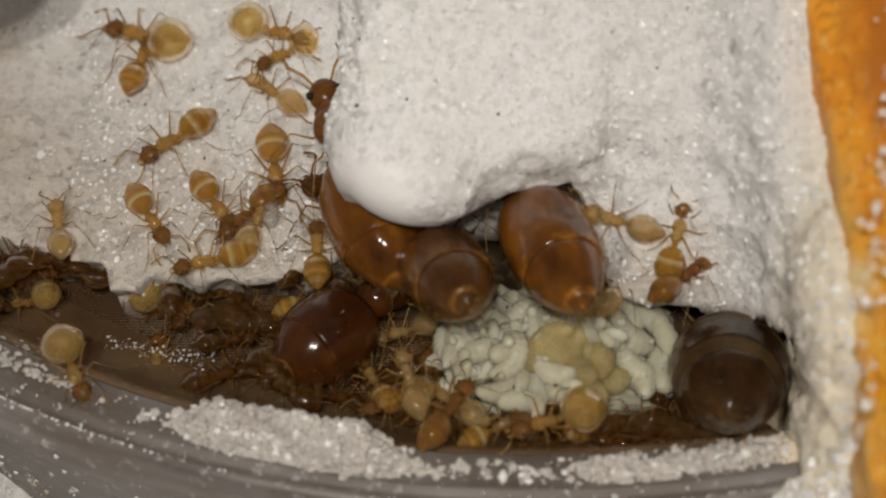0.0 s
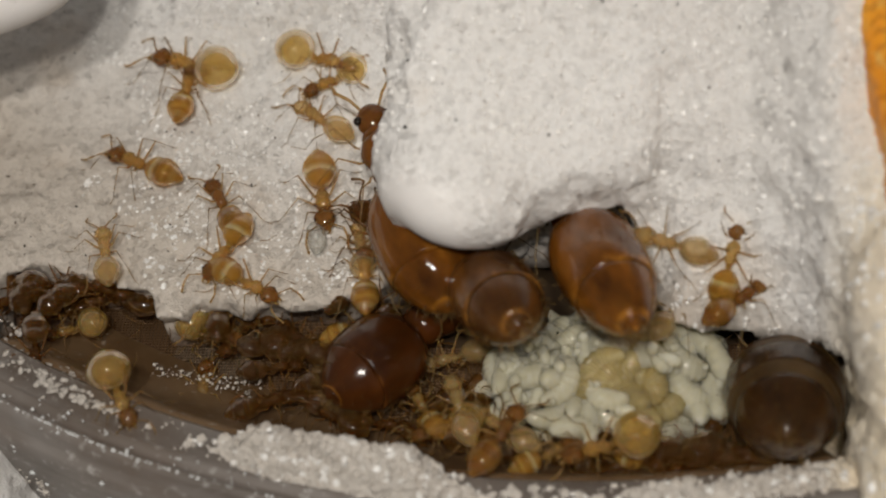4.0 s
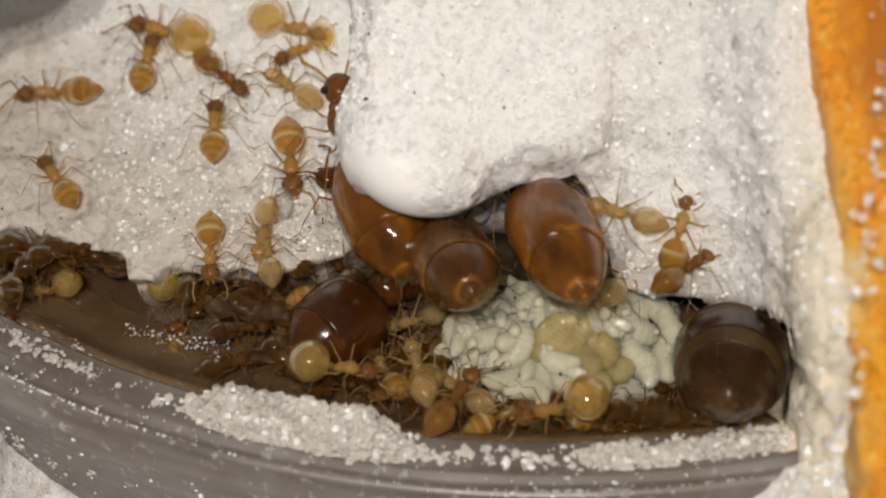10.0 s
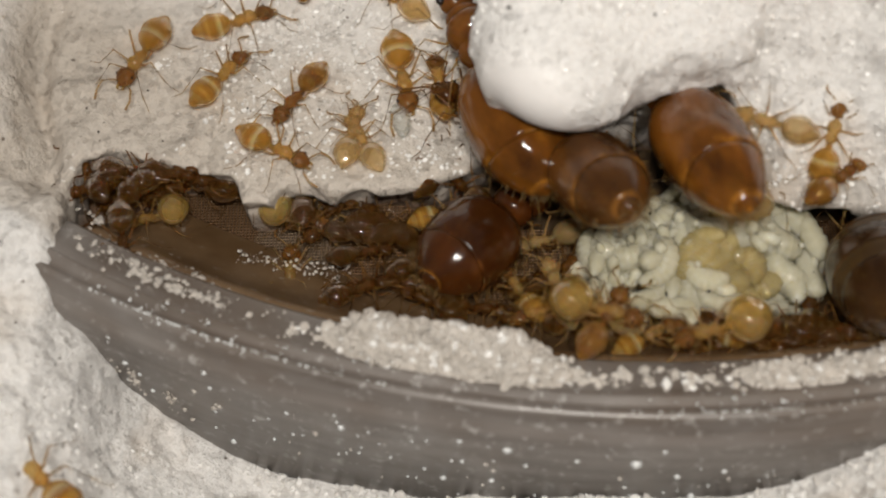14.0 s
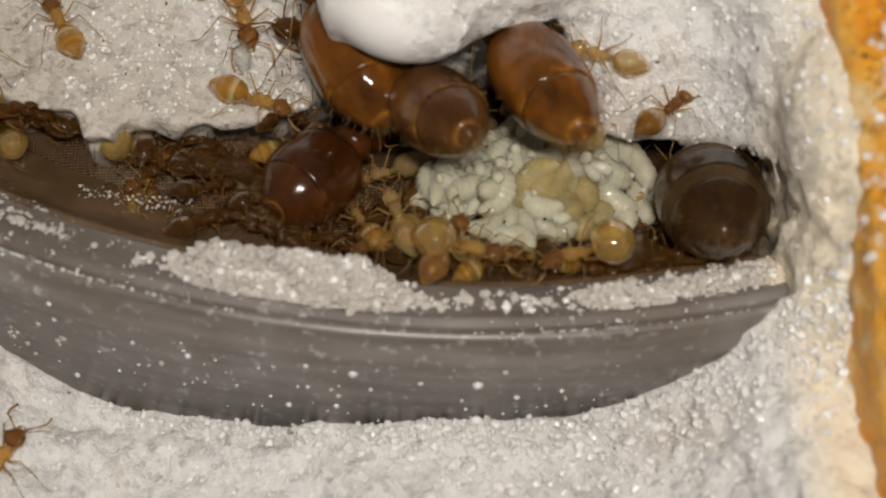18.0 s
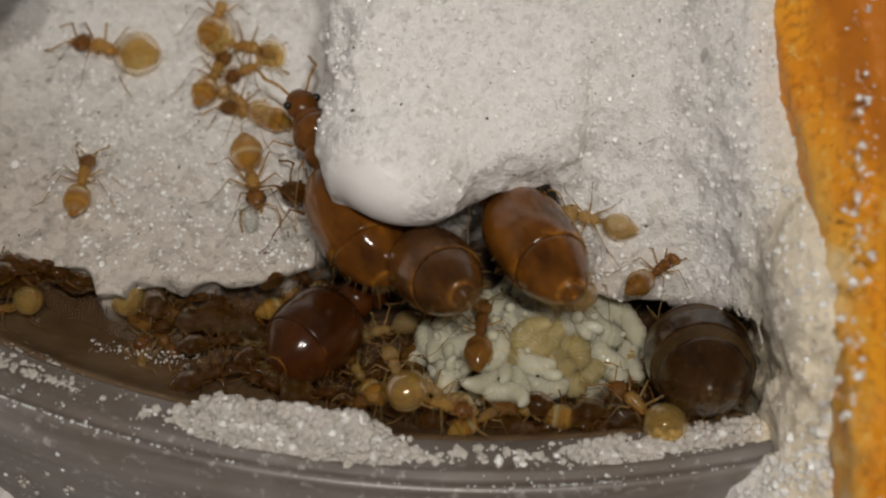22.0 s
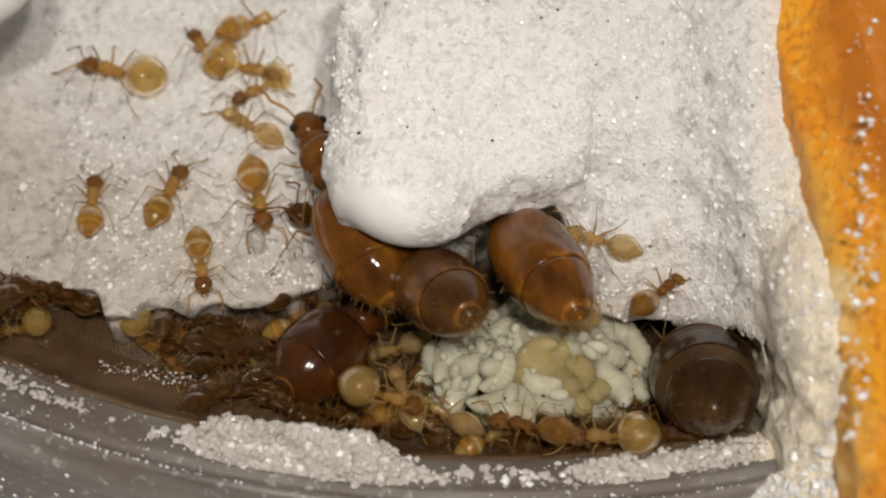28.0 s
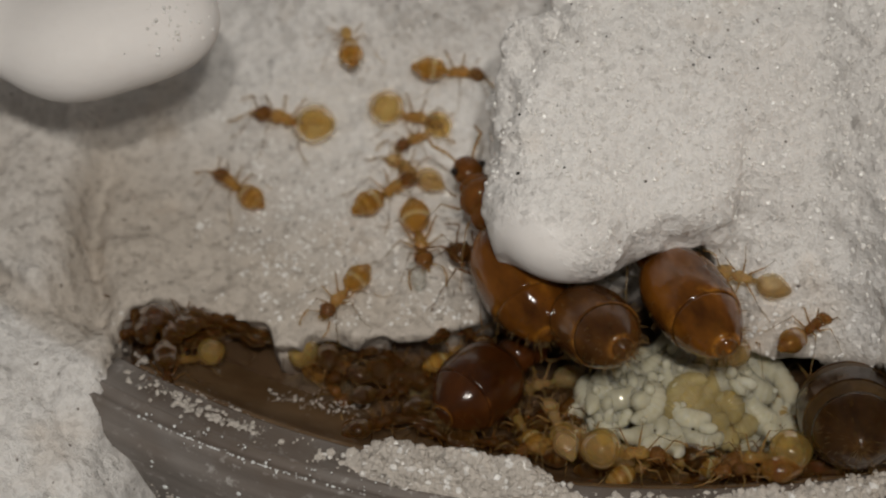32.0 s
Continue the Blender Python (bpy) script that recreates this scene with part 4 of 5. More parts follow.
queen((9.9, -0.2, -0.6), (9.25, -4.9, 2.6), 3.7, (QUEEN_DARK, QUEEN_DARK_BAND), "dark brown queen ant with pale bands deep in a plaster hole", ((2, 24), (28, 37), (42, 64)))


# ---- workers standing still ----
ABOVE = [
    ("honey", -5.88, 6.24, -80, 0.95), ("pale", -6.36, 9.95, 142, 0.78), ("replete", -11.5, 12.25, 161, 0.95),
    ("replete", -6.3, 12.2, -20, 0.85), ("replete", -6.0, 11.4, 215, 0.72),
]


def ground_z(x, y, top=4.0, low=-2.5):
    """Height of the plaster under a place, in millimetres."""
    hit = FLOOR_TREE[0].ray_cast(Vector((x * MM, y * MM, top * MM)), Vector((0, 0, -1)))[0]
    return max(hit.z / MM, low) if hit else low


for kind, x, y, turn, size in ABOVE:
    ant(kind, x, y, ground_z(x, y, 6.0), turn, size)

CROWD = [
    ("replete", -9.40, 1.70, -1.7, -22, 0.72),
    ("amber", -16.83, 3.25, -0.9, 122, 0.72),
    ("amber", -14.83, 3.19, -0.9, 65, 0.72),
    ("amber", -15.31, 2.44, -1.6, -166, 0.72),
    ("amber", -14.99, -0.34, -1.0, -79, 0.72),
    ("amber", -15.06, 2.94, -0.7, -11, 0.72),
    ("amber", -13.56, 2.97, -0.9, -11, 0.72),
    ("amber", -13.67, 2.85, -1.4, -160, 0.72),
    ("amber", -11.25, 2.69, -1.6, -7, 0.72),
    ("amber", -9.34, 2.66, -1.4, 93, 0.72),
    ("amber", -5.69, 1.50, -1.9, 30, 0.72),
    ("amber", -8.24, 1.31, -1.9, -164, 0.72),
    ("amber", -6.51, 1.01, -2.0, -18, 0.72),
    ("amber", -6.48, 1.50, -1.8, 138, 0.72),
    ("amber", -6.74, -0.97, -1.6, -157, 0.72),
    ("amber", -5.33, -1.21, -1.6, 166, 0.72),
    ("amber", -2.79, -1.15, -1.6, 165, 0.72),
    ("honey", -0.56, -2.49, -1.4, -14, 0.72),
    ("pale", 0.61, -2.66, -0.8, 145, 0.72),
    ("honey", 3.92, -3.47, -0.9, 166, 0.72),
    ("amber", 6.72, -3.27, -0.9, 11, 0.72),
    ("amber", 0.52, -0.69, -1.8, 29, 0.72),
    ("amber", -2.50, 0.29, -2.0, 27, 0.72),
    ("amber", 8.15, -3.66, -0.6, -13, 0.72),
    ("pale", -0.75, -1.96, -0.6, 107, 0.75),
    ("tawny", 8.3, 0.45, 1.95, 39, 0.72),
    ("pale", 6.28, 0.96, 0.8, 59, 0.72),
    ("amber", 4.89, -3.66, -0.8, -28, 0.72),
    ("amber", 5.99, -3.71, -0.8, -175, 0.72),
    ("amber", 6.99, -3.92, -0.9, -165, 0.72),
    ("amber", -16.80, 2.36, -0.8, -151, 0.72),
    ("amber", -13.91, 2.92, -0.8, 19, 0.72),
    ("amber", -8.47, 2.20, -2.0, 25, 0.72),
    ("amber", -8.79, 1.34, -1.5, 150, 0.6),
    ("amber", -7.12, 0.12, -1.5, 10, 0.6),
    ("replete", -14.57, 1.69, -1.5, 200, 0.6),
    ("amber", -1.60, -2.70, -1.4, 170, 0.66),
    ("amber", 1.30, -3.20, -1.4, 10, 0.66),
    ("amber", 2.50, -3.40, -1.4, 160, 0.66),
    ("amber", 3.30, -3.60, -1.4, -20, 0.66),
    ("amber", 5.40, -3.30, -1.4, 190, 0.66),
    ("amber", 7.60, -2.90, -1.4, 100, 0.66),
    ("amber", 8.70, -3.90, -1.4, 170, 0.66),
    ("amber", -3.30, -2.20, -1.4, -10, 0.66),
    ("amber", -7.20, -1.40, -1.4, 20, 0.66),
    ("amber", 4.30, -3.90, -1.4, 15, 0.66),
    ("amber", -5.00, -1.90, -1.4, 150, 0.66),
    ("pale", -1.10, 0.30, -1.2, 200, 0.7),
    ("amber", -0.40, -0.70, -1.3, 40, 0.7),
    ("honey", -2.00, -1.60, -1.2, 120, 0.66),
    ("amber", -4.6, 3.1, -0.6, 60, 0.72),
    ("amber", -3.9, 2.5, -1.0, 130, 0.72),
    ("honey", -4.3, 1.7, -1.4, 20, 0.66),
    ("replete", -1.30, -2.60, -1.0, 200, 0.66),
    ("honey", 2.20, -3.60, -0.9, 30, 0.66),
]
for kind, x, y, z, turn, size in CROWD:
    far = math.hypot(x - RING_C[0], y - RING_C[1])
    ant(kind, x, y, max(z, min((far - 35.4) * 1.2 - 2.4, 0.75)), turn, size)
# clinging to the plaster slope
ant("pale", 6.05, 2.0, 3.3, 165, 0.72, -8, -45)
# enlarged worker standing in for the big dark head half hidden beside the lobe
ant("amber", -3.35, 4.15, 0.5, 135, 1.2)


# ---- brood ----
def grub(name, length, radius, bend, mat, wrinkles=9):
    """A curved, wrinkled larva lying along x."""
    bm = bmesh.new()
    rings, steps = [], wrinkles * 3
    for k in range(steps + 1):
        u = k / steps
        a = bend * (u - 0.5)
        r = radius * (max(1 - (2 * u - 1) ** 4, 0.02) ** 0.5) * (0.5 + 0.6 * math.sin(2.3 * u)) * (1 + 0.055 * math.cos(2 * math.pi * u * wrinkles))
        R = length / max(bend, 0.05)
        c = Vector((R * math.sin(a), R * (1 - math.cos(a)), 0))
        out = Vector((-math.sin(a), math.cos(a), 0))
        rings.append(ring(bm, c, out * r, Vector((0, 0, r)), 10))
    loft(bm, rings)
    return mesh_of(name, bm, mat)


def mound(x, y):
    return -2.1 + 2.3 * math.exp(-((x - 4.2) / 3.8) ** 2 - ((y + 0.5) / 2.6) ** 2)


def in_pile(x, y):
    """Whether a place lies under the brood pile."""
    return ((x - 4.2) / 4.0) ** 2 + ((y + 0.45) / 2.45) ** 2 < 1 and y > -2.9 + 0.5 * max(x - 4.2, 0)


rng = random.Random(5)
BIG_GRUBS = [grub("larva", 2.4, 0.4, 1.9, LARVA, 12), grub("larva", 2.1, 0.45, 2.7, LARVA, 11), grub("larva", 2.2, 0.38, 3.5, LARVA, 12)]
YELLOW_GRUBS = [grub("larva", 1.9, 0.5, 2.4, LARVA_YELLOW, 10), grub("larva", 1.3, 0.44, 1.6, LARVA_YELLOW, 8)]
BEADS = [grub("larva", 0.26, 0.13, 0.3, LARVA, 1), grub("larva", 0.4, 0.14, 1.2, LARVA, 3), grub("larva", 0.9, 0.2, 1.6, LARVA, 5)]
PUPA, GLASSY_PUPA = grub("pupa", 2.1, 0.38, 0.5, LARVA, 6), grub("pupa", 1.7, 0.32, 0.5, GLASSY, 6)
# the heart of the pile first, then long larvae on it, then the small ones on top
UPPER = []
for many, meshes, lift, what in ((16, BIG_GRUBS, -0.9, "white"), (27, BIG_GRUBS, -0.1, "white"), (13, YELLOW_GRUBS, 0.1, "yellow"), (14, BIG_GRUBS, 0.35, "white"), (110, BEADS, 0.0, "small")):
    made = 0
    while made < many:
        x, y = 4.2 + rng.uniform(-4, 4), -0.45 + rng.uniform(-2.5, 2.5)
        yellow = math.hypot(x - 4.8, (y + 1.4) * 1.1) < rng.uniform(0.9, 1.7)
        z = mound(x, y) + lift + rng.uniform(-0.2, 0.25)
        tip = 30
        if what == "small":
            # eggs and young larvae cling in strings to the larger ones
            under = rng.choice(UPPER)
            spot = under.matrix_basis @ rng.choice(under.data.vertices[:]).co / MM
            if (under.matrix_basis @ Vector((0, 0, 0))).z / MM - 0.05 > spot.z:
                continue
            (x, y, z), tip, yellow = spot + Vector((0, 0, 0.06)), 90, False
        if not in_pile(x, y) or what != "small" and lift > -0.5 and math.dist((x, y), (2.4, -0.2)) < 0.55 or (what == "yellow") != yellow and lift > -0.5:
            continue
        made += 1
        ob = new("ant_larva", rng.choice(meshes))
        ob.matrix_basis = pose(x * MM, y * MM, z * MM, 20 + rng.uniform(-tip, tip), rng.uniform(-tip, tip), rng.uniform(0, 360))
        if what == "white" and lift > -0.5:
            UPPER.append(ob)
        label = {"yellow": "plump yellowish larva in the brood pile", "small": "tiny round glossy white larva on the brood pile", "white": "translucent white curled wrinkled larva in the brood pile"}[what]
        tagged(ob, label, "larva", "brood pile")
for x, y, turn in ((2.4, -2.3, 40), (3.2, -2.75, 150), (3.5, -2.1, 260), (4.2, -2.5, 330), (2.9, -1.6, 110)):
    ob = new("ant_larva", rng.choice(BIG_GRUBS))
    ob.matrix_basis = pose(x * MM, y * MM, -0.35 * MM, 25, 15, turn)
    UPPER.append(ob)
    tagged(ob, "translucent white curled wrinkled larva in the brood pile", "larva", "brood pile")
for x, y, turn in ((7.2, 0.9, -62), (6.5, 1.2, 20), (0.7, -0.6, 80), (7.7, 0.1, -70), (-5.9, 4.4, 100)):
    ob = new("ant_pupa", PUPA if x > 0 else GLASSY_PUPA)
    zz = mound(x, y) + 0.75 if x > 0 else 0.5
    ob.matrix_basis = pose(x * MM, y * MM, zz * MM, 10, 10, turn)
    tagged(ob, "smooth white ant pupa in the brood pile" if x > 0 else "glassy white pupa held by a worker ant", "pupa", "brood pile")


def cluster(name, places, lo, hi, mat, seed, rough=0.22, flat=1.0):
    """Many small irregular lumps in one mesh."""
    bm = bmesh.new()
    bmesh.ops.create_icosphere(bm, subdivisions=1, radius=1)
    base = np.array([v.co[:] for v in bm.verts])
    tris = np.array([[v.index for v in f.verts] for f in bm.faces])
    bm.free()
    r = np.random.RandomState(seed)
    verts, faces = [], []
    for k, p in enumerate(places):
        size = lo + (hi - lo) * r.rand() ** 3
        verts.append((base * r.uniform(0.7, 1.15, 3) + r.uniform(-rough, rough, base.shape)) * size * np.array([1, 1, flat]) + np.array(p))
        faces.append(tris + k * len(base))
    me = bpy.data.meshes.new(name)
    me.from_pydata((np.concatenate(verts) * MM).tolist(), [], np.concatenate(faces).tolist())
    me.materials.append(mat)
    me.polygons.foreach_set("use_smooth", [name not in ("plaster_grains", "plaster_crumbs", "plaster_crystals")] * len(me.polygons))
    return new(name, me)


specks = []
for k in range(70):
    under = rng.choice(UPPER)
    spot = under.matrix_basis @ rng.choice(under.data.vertices[:]).co / MM
    specks.append((spot.x, spot.y, spot.z + 0.01))
for k in range(130):
    x, y = rng.uniform(-17, 9), rng.uniform(3, 15)
    specks.append((x, y, ground_z(x, y, 12.0) + 0.01))
tagged(cluster("dark_specks", specks, 0.03, 0.065, EYE, 15), "scattered dark specks of debris on plaster and brood", "debris", kind="stuff")

# ---- plaster crumbs ----
def heap_height(x, y):
    """Height of the crumb heap over the dish ledge."""
    inner = ring_y(x, 38.0)
    left = step01(x, -8.6, -6.4) * step01(-x, 0.0, 2.2)
    right = step01(x, 3.6, 5.6) * 0.34
    width = 0.26 + 0.84 * left + 0.9 * right
    mid = inner - 0.42 + 0.22 * left
    ragged = value_noise(lattice_noise(31), x * 1.3 + 50, y * 1.3 + 50, 0 * x + 0.5)
    return (0.06 + 0.9 * left + right * 0.6) * 1.25 * (1 - ((y - mid) / width) ** 2) * (0.3 + 1.0 * ragged) - 0.12


def heap_field(x, y, z):
    h = heap_height(x, y) + 0.3 * (value_noise(lattice_noise(32), x * 3.5 + 50, y * 3.5 + 50, z * 3.5 + 50) - 0.5)
    return np.maximum((z - 0.72 - h) * 0.6, 0.45 - z)


tagged(solid("plaster_mound", heap_field, (-10, -8.2, 0.2), (12.2, -1.5, 2.8), 0.13, CRUMB), "heap of damp white plaster crumbs along the dish ledge", "plaster mound")
crumbs, tries = [], 0
while len(crumbs) < 3000 and tries < 60000:
    tries += 1
    x = rng.uniform(-9.2, 11.8)
    y = float(ring_y(np.array(x), 38.35)) + rng.gauss(0, 0.7)
    h = float(heap_height(np.array([x]), np.array([y]))[0])
    if h > -0.2 and rng.random() < max(0.08, 0.28 + 1.3 * h):
        crumbs.append((x, y, 0.7 + max(h, 0) + rng.uniform(-0.1, 0.06)))
tagged(cluster("plaster_crumbs", crumbs[::3], 0.04, 0.2, CRYSTAL, 39, 0.2), "glassy white plaster crumbs on the heap", "crumbs", kind="stuff")
tagged(cluster("plaster_crumbs", crumbs, 0.05, 0.24, CRUMB, 9, 0.16), "white plaster crumbs scattered over the heap", "crumbs", kind="stuff")
dust = []
for k in range(240):
    x = rng.uniform(-16, 11)
    if rng.random() < 0.58:
        dust.append((x, float(ring_y(np.array(x), rng.uniform(37.9, 39.4))), 0.78))
    else:
        dust.append((x, float(ring_y(np.array(x), 40.44)), rng.uniform(-5, -0.2)))
flakes = []
for cx, cz, many in ((-14.79, -2.75, 34), (-13.54, -2.95, 26), (-11.83, -2.2, 3), (-15.5, -2.4, 8), (-9.2, -1.4, 3)):
    for k in range(many):
        x, z = cx + rng.gauss(0, 0.13), rng.gauss(cz, 0.1 if many < 5 else 0.34)
        flakes.append((x, float(ring_y(np.array(x), 40.42)), z))
slope_dust = []
for k in range(700):
    x = rng.choice((rng.uniform(-16.4, -11), rng.gauss(-13.5, 1.2)))
    far = rng.uniform(36.2, 38.6)
    slope_dust.append((x, float(ring_y(np.array(x), far)), min((far - 35.4) * 1.2 - 2.4, 0.76)))
strip = []
for k in range(150):
    u = rng.random()
    strip.append((-11.65 + 3.91 * u + rng.gauss(0, 0.1), 0.44 + -0.73 * u + rng.gauss(0, 0.22), -1.85 + rng.gauss(0, 0.1)))
tagged(cluster("plaster_strip", strip, 0.02, 0.09, CRUMB, 19, 0.35, 0.6), "thin strip of crumbled plaster in the gallery", "crumbs", kind="stuff")
tagged(cluster("plaster_flakes", flakes, 0.03, 0.15, CRUMB, 12, 0.3, 0.7), "white plaster splashes stuck to the dish wall", "flakes", kind="stuff")
tagged(cluster("slope_dust", slope_dust, 0.02, 0.17, CRUMB, 13, 0.35, 0.3), "scaly white dust on the dish slope", "dust", kind="stuff")
tagged(cluster("plaster_dust", dust, 0.012, 0.13, CRUMB, 10), "specks of plaster dust on clear plastic", "dust", kind="stuff")
# small beads added along the rim to imitate its highlights
beads = []
for k in range(230):
    x = rng.choice((rng.gauss(4.6, 2.2), rng.uniform(-15.5, -6), rng.gauss(-12.5, 1.6)))
    beads.append((x, float(ring_y(np.array(x), 39.85 if rng.random() < 0.7 else rng.uniform(39.2, 40.1))), 1.2))
tagged(cluster("water_beads", beads, 0.03, 0.075, DROPLET_GLINT, 14, 0.02), "tiny whitish beads added as glints along the dish rim", "droplets", kind="stuff")
drops = []
for k in range(90):
    x = rng.uniform(-15.5, 10)
    drops.append((x, float(ring_y(np.array(x), 40.42)), rng.uniform(-4.6, -0.1)))
tagged(cluster("wall_droplets", drops, 0.05, 0.2, DROPLET_GLINT, 29, 0.03), "cloudy droplets clinging to the dish wall", "droplets", kind="stuff")
grains = []
for k in range(1500):
    x = rng.uniform(-12, 14.5) if k % 4 == 0 else rng.triangular(-7, 14.5, 13)
    y = float(ring_y(np.array(x), 40.5)) - abs(rng.gauss(0, float(np.interp(x, [-6, 0, 6], [0.3, 0.7, 1.7]))))
    grains.append((x, y, ground_z(x, y, 7.0, -6.5) + rng.uniform(0.06, 0.16)))
for k in range(400):
    x, y = rng.uniform(9.6, 12.4), rng.uniform(-10, 5)
    grains.append((x, y, ground_z(x, y, 14.5) - 0.02))
crust = []
clots = [(rng.gauss(13.05 + 0.14 * (y * 0.5 - 9), 0.15), y * 0.5 - 9, rng.randint(2, 13) if y < 20 else rng.randint(0, 3)) for y in range(38)]
for cx, cy, many in clots:
    for k in range(many):
        crust.append((rng.gauss(cx, 0.24), rng.gauss(cy, 0.26), float(np.interp(cy, [-16, -8, -4.5, -1, 1.5, 5, 9, 26], [3, 8.4, 9.8, 11.0, 11.6, 12.7, 13.9, 14.2])) + rng.uniform(-0.03, 0.06)))
cluster("plaster_crust", crust, 0.03, 0.16, CRYSTAL, 17, 0.35, 0.6).parent = orange_frame
crystals = []
for many, x0, x1, y0, y1 in ((9000, -3.2, 12.4, -2.5, 14.0), (5000, -18, -3, 2.2, 15.0), (3500, -19, 14, -12, -5.5), (600, 10.8, 13.0, -9.0, 3.0)):
    for k in range(many):
        x, y = rng.uniform(x0, x1), rng.uniform(y0, y1)
        z = ground_z(x, y, 14.5, -6.5)
        if math.dist((x, y, z), (-1.4, 2.4, 5.2)) > 2.3 and math.dist((x, y, z), (12.0, -2.3, 6.8)) > 1.9 and not (z < 0.05 and y > -5.4) and (x > -15.5 or y < 3):
            crystals.append((x, y, z - 0.01))
tagged(cluster("plaster_crystals", crystals, 0.025, 0.12, CRYSTAL, 23, 0.35), "tiny angular white crystals crusting the plaster", "crystals", kind="stuff")
tagged(cluster("plaster_grains", grains, 0.05, 0.2, CRYSTAL, 11, 0.3), "loose white plaster grains along the dish wall", "grains", kind="stuff")


# ---- ants that walk ----
def gait(ob, rows):
    """Swing the legs while the ant walks."""
    legs = [c for c in ob.children if c.name.split(".")[0] == "leg"]
    times = [0.0]
    for p, q in zip(rows, rows[1:]):
        far = math.hypot(q[1] - p[1], q[2] - p[2]) + abs(q[3] - p[3]) / 60
        n = min(int(far / 0.55), int((q[0] - p[0]) / 0.15))
        times += [p[0] + (q[0] - p[0]) * (k + 1) / (n + 1) for k in range(n)]
    times.append(32.0)
    for k, lg in enumerate(legs):
        at = lg.location.copy() / MM
        keys = [(t, pose(at.x * MM, at.y * MM, at.z * MM, 0, 0, 0 if i in (0, len(times) - 1) else 15 * (1 if (i + k) % 2 else -1))) for i, t in enumerate(times)]
        if len(keys) > 2:
            walk(lg, keys)


CLIMBER = ant("honey", 8.0, 1.75, 2.85, 71, 0.78, -48, 10)
WALKERS = [ant(kind, 0, 0, 0, 0, size) for kind, size in (("honey", 0.79), ("honey", 0.87), ("tawny", 0.78), ("honey", 0.80), ("honey", 0.78), ("honey", 0.78), ("pale", 0.72), ("pale", 0.72), ("honey", 0.78), ("honey", 0.84), ("replete", 0.8), ("replete", 0.84), ("tawny", 0.8), ("honey", 0.90))]


def motions():
    def go(kind, size, height, rows):
        ob = WALKERS.pop(0)
        keys = []
        for t, x, y, turn in rows:
            z = ground_z(x, y) if height is None else ground_z(x, y, 4.0, height) if height < -5 else max(height, ground_z(x, y, height + 2.0, -7.0))
            keys.append((t, pose(x * MM, y * MM, z * MM, 0, 0, turn)))
        walk(ob, keys)
        gait(ob, rows)

    high = pose(8.0 * MM, 1.75 * MM, 2.85 * MM, 10, -48, 71)
    lip = pose(7.9 * MM, 0.35 * MM, 1.6 * MM, 0, 30, -80)
    low = pose(7.6 * MM, -0.9 * MM, -1.2 * MM, 0, 0, -100)
    walk(CLIMBER, [(0.0, high), (15.4, high), (15.9, pose(8.0 * MM, 1.4 * MM, 2.6 * MM, 5, -10, 0)), (16.6, lip), (17.4, low), (32.0, low)])
    go("honey", 0.79, None, [
        (0.0, -11.32, 11.26, 79), (1.5, -11.22, 11.50, 82), (3.0, -11.30, 11.28, 81), (5.5, -11.52, 11.23, 96), (6.0, -11.48, 11.44, 94),
        (7.0, -11.45, 11.21, 93), (8.0, -11.38, 11.05, 90), (9.0, -11.46, 11.08, 91), (10.0, -11.95, 11.17, 88), (11.0, -12.09, 11.25, 88),
        (12.0, -12.04, 11.10, 67), (13.0, -12.42, 10.07, 40), (14.0, -11.77, 9.00, 20), (21.0, -7.77, 10.23, 69), (22.0, -7.36, 11.07, 69),
        (23.0, -7.13, 11.62, 66), (24.0, -6.84, 11.76, 56), (25.5, -7.61, 12.43, 118), (27.5, -8.02, 13.01, 125), (29.0, -8.53, 13.78, 94),
        (30.0, -9.26, 14.41, 115), (31.0, -9.57, 14.64, 129), (31.5, -9.40, 14.81, 116), (32.0, -9.02, 14.98, 101),
    ])
    go("honey", 0.87, None, [
        (0.0, -9.78, 7.61, -137), (1.5, -11.52, 7.26, -170), (3.0, -12.08, 7.27, -188), (5.5, -13.97, 9.44, -224), (6.0, -14.10, 9.47, -208),
        (7.0, -14.92, 9.73, -203), (8.0, -15.91, 9.95, -198), (9.0, -16.15, 10.19, -195), (10.0, -15.53, 9.65, -176), (11.0, -14.92, 8.70, -130),
        (12.0, -14.73, 8.56, -128), (13.0, -15.19, 8.49, -114), (14.0, -15.26, 7.46, -114), (15.0, -15.41, 6.34, -108), (15.5, -14.72, 5.89, -76),
        (17.5, -13.88, 4.66, -70), (20.0, -24.50, 6.00, -205), (32.0, -27.00, 6.00, -205),
    ])
    go("amber", 0.78, None, [
        (0.0, -6.76, 4.22, -130), (1.5, -7.91, 5.25, -203), (3.0, -9.22, 5.43, -217), (5.5, -9.54, 7.60, -271), (6.0, -9.36, 8.26, -262),
        (7.0, -8.81, 9.62, -288), (8.0, -8.75, 10.72, -261), (8.5, -8.76, 10.96, -297), (9.0, -8.99, 11.16, -327), (9.5, -8.79, 10.88, -371),
        (10.0, -8.84, 10.24, -402), (11.0, -7.90, 9.10, -428), (12.0, -8.42, 7.16, -455), (13.0, -8.81, 5.57, -471), (14.0, -9.56, 5.44, -483),
        (15.0, -8.78, 6.01, -433), (15.5, -9.27, 5.79, -462), (17.5, -9.30, 1.40, -443), (21.0, -9.30, 1.07, -419), (22.0, -9.24, 1.08, -411),
        (32.0, -9.24, 1.08, -411),
    ])
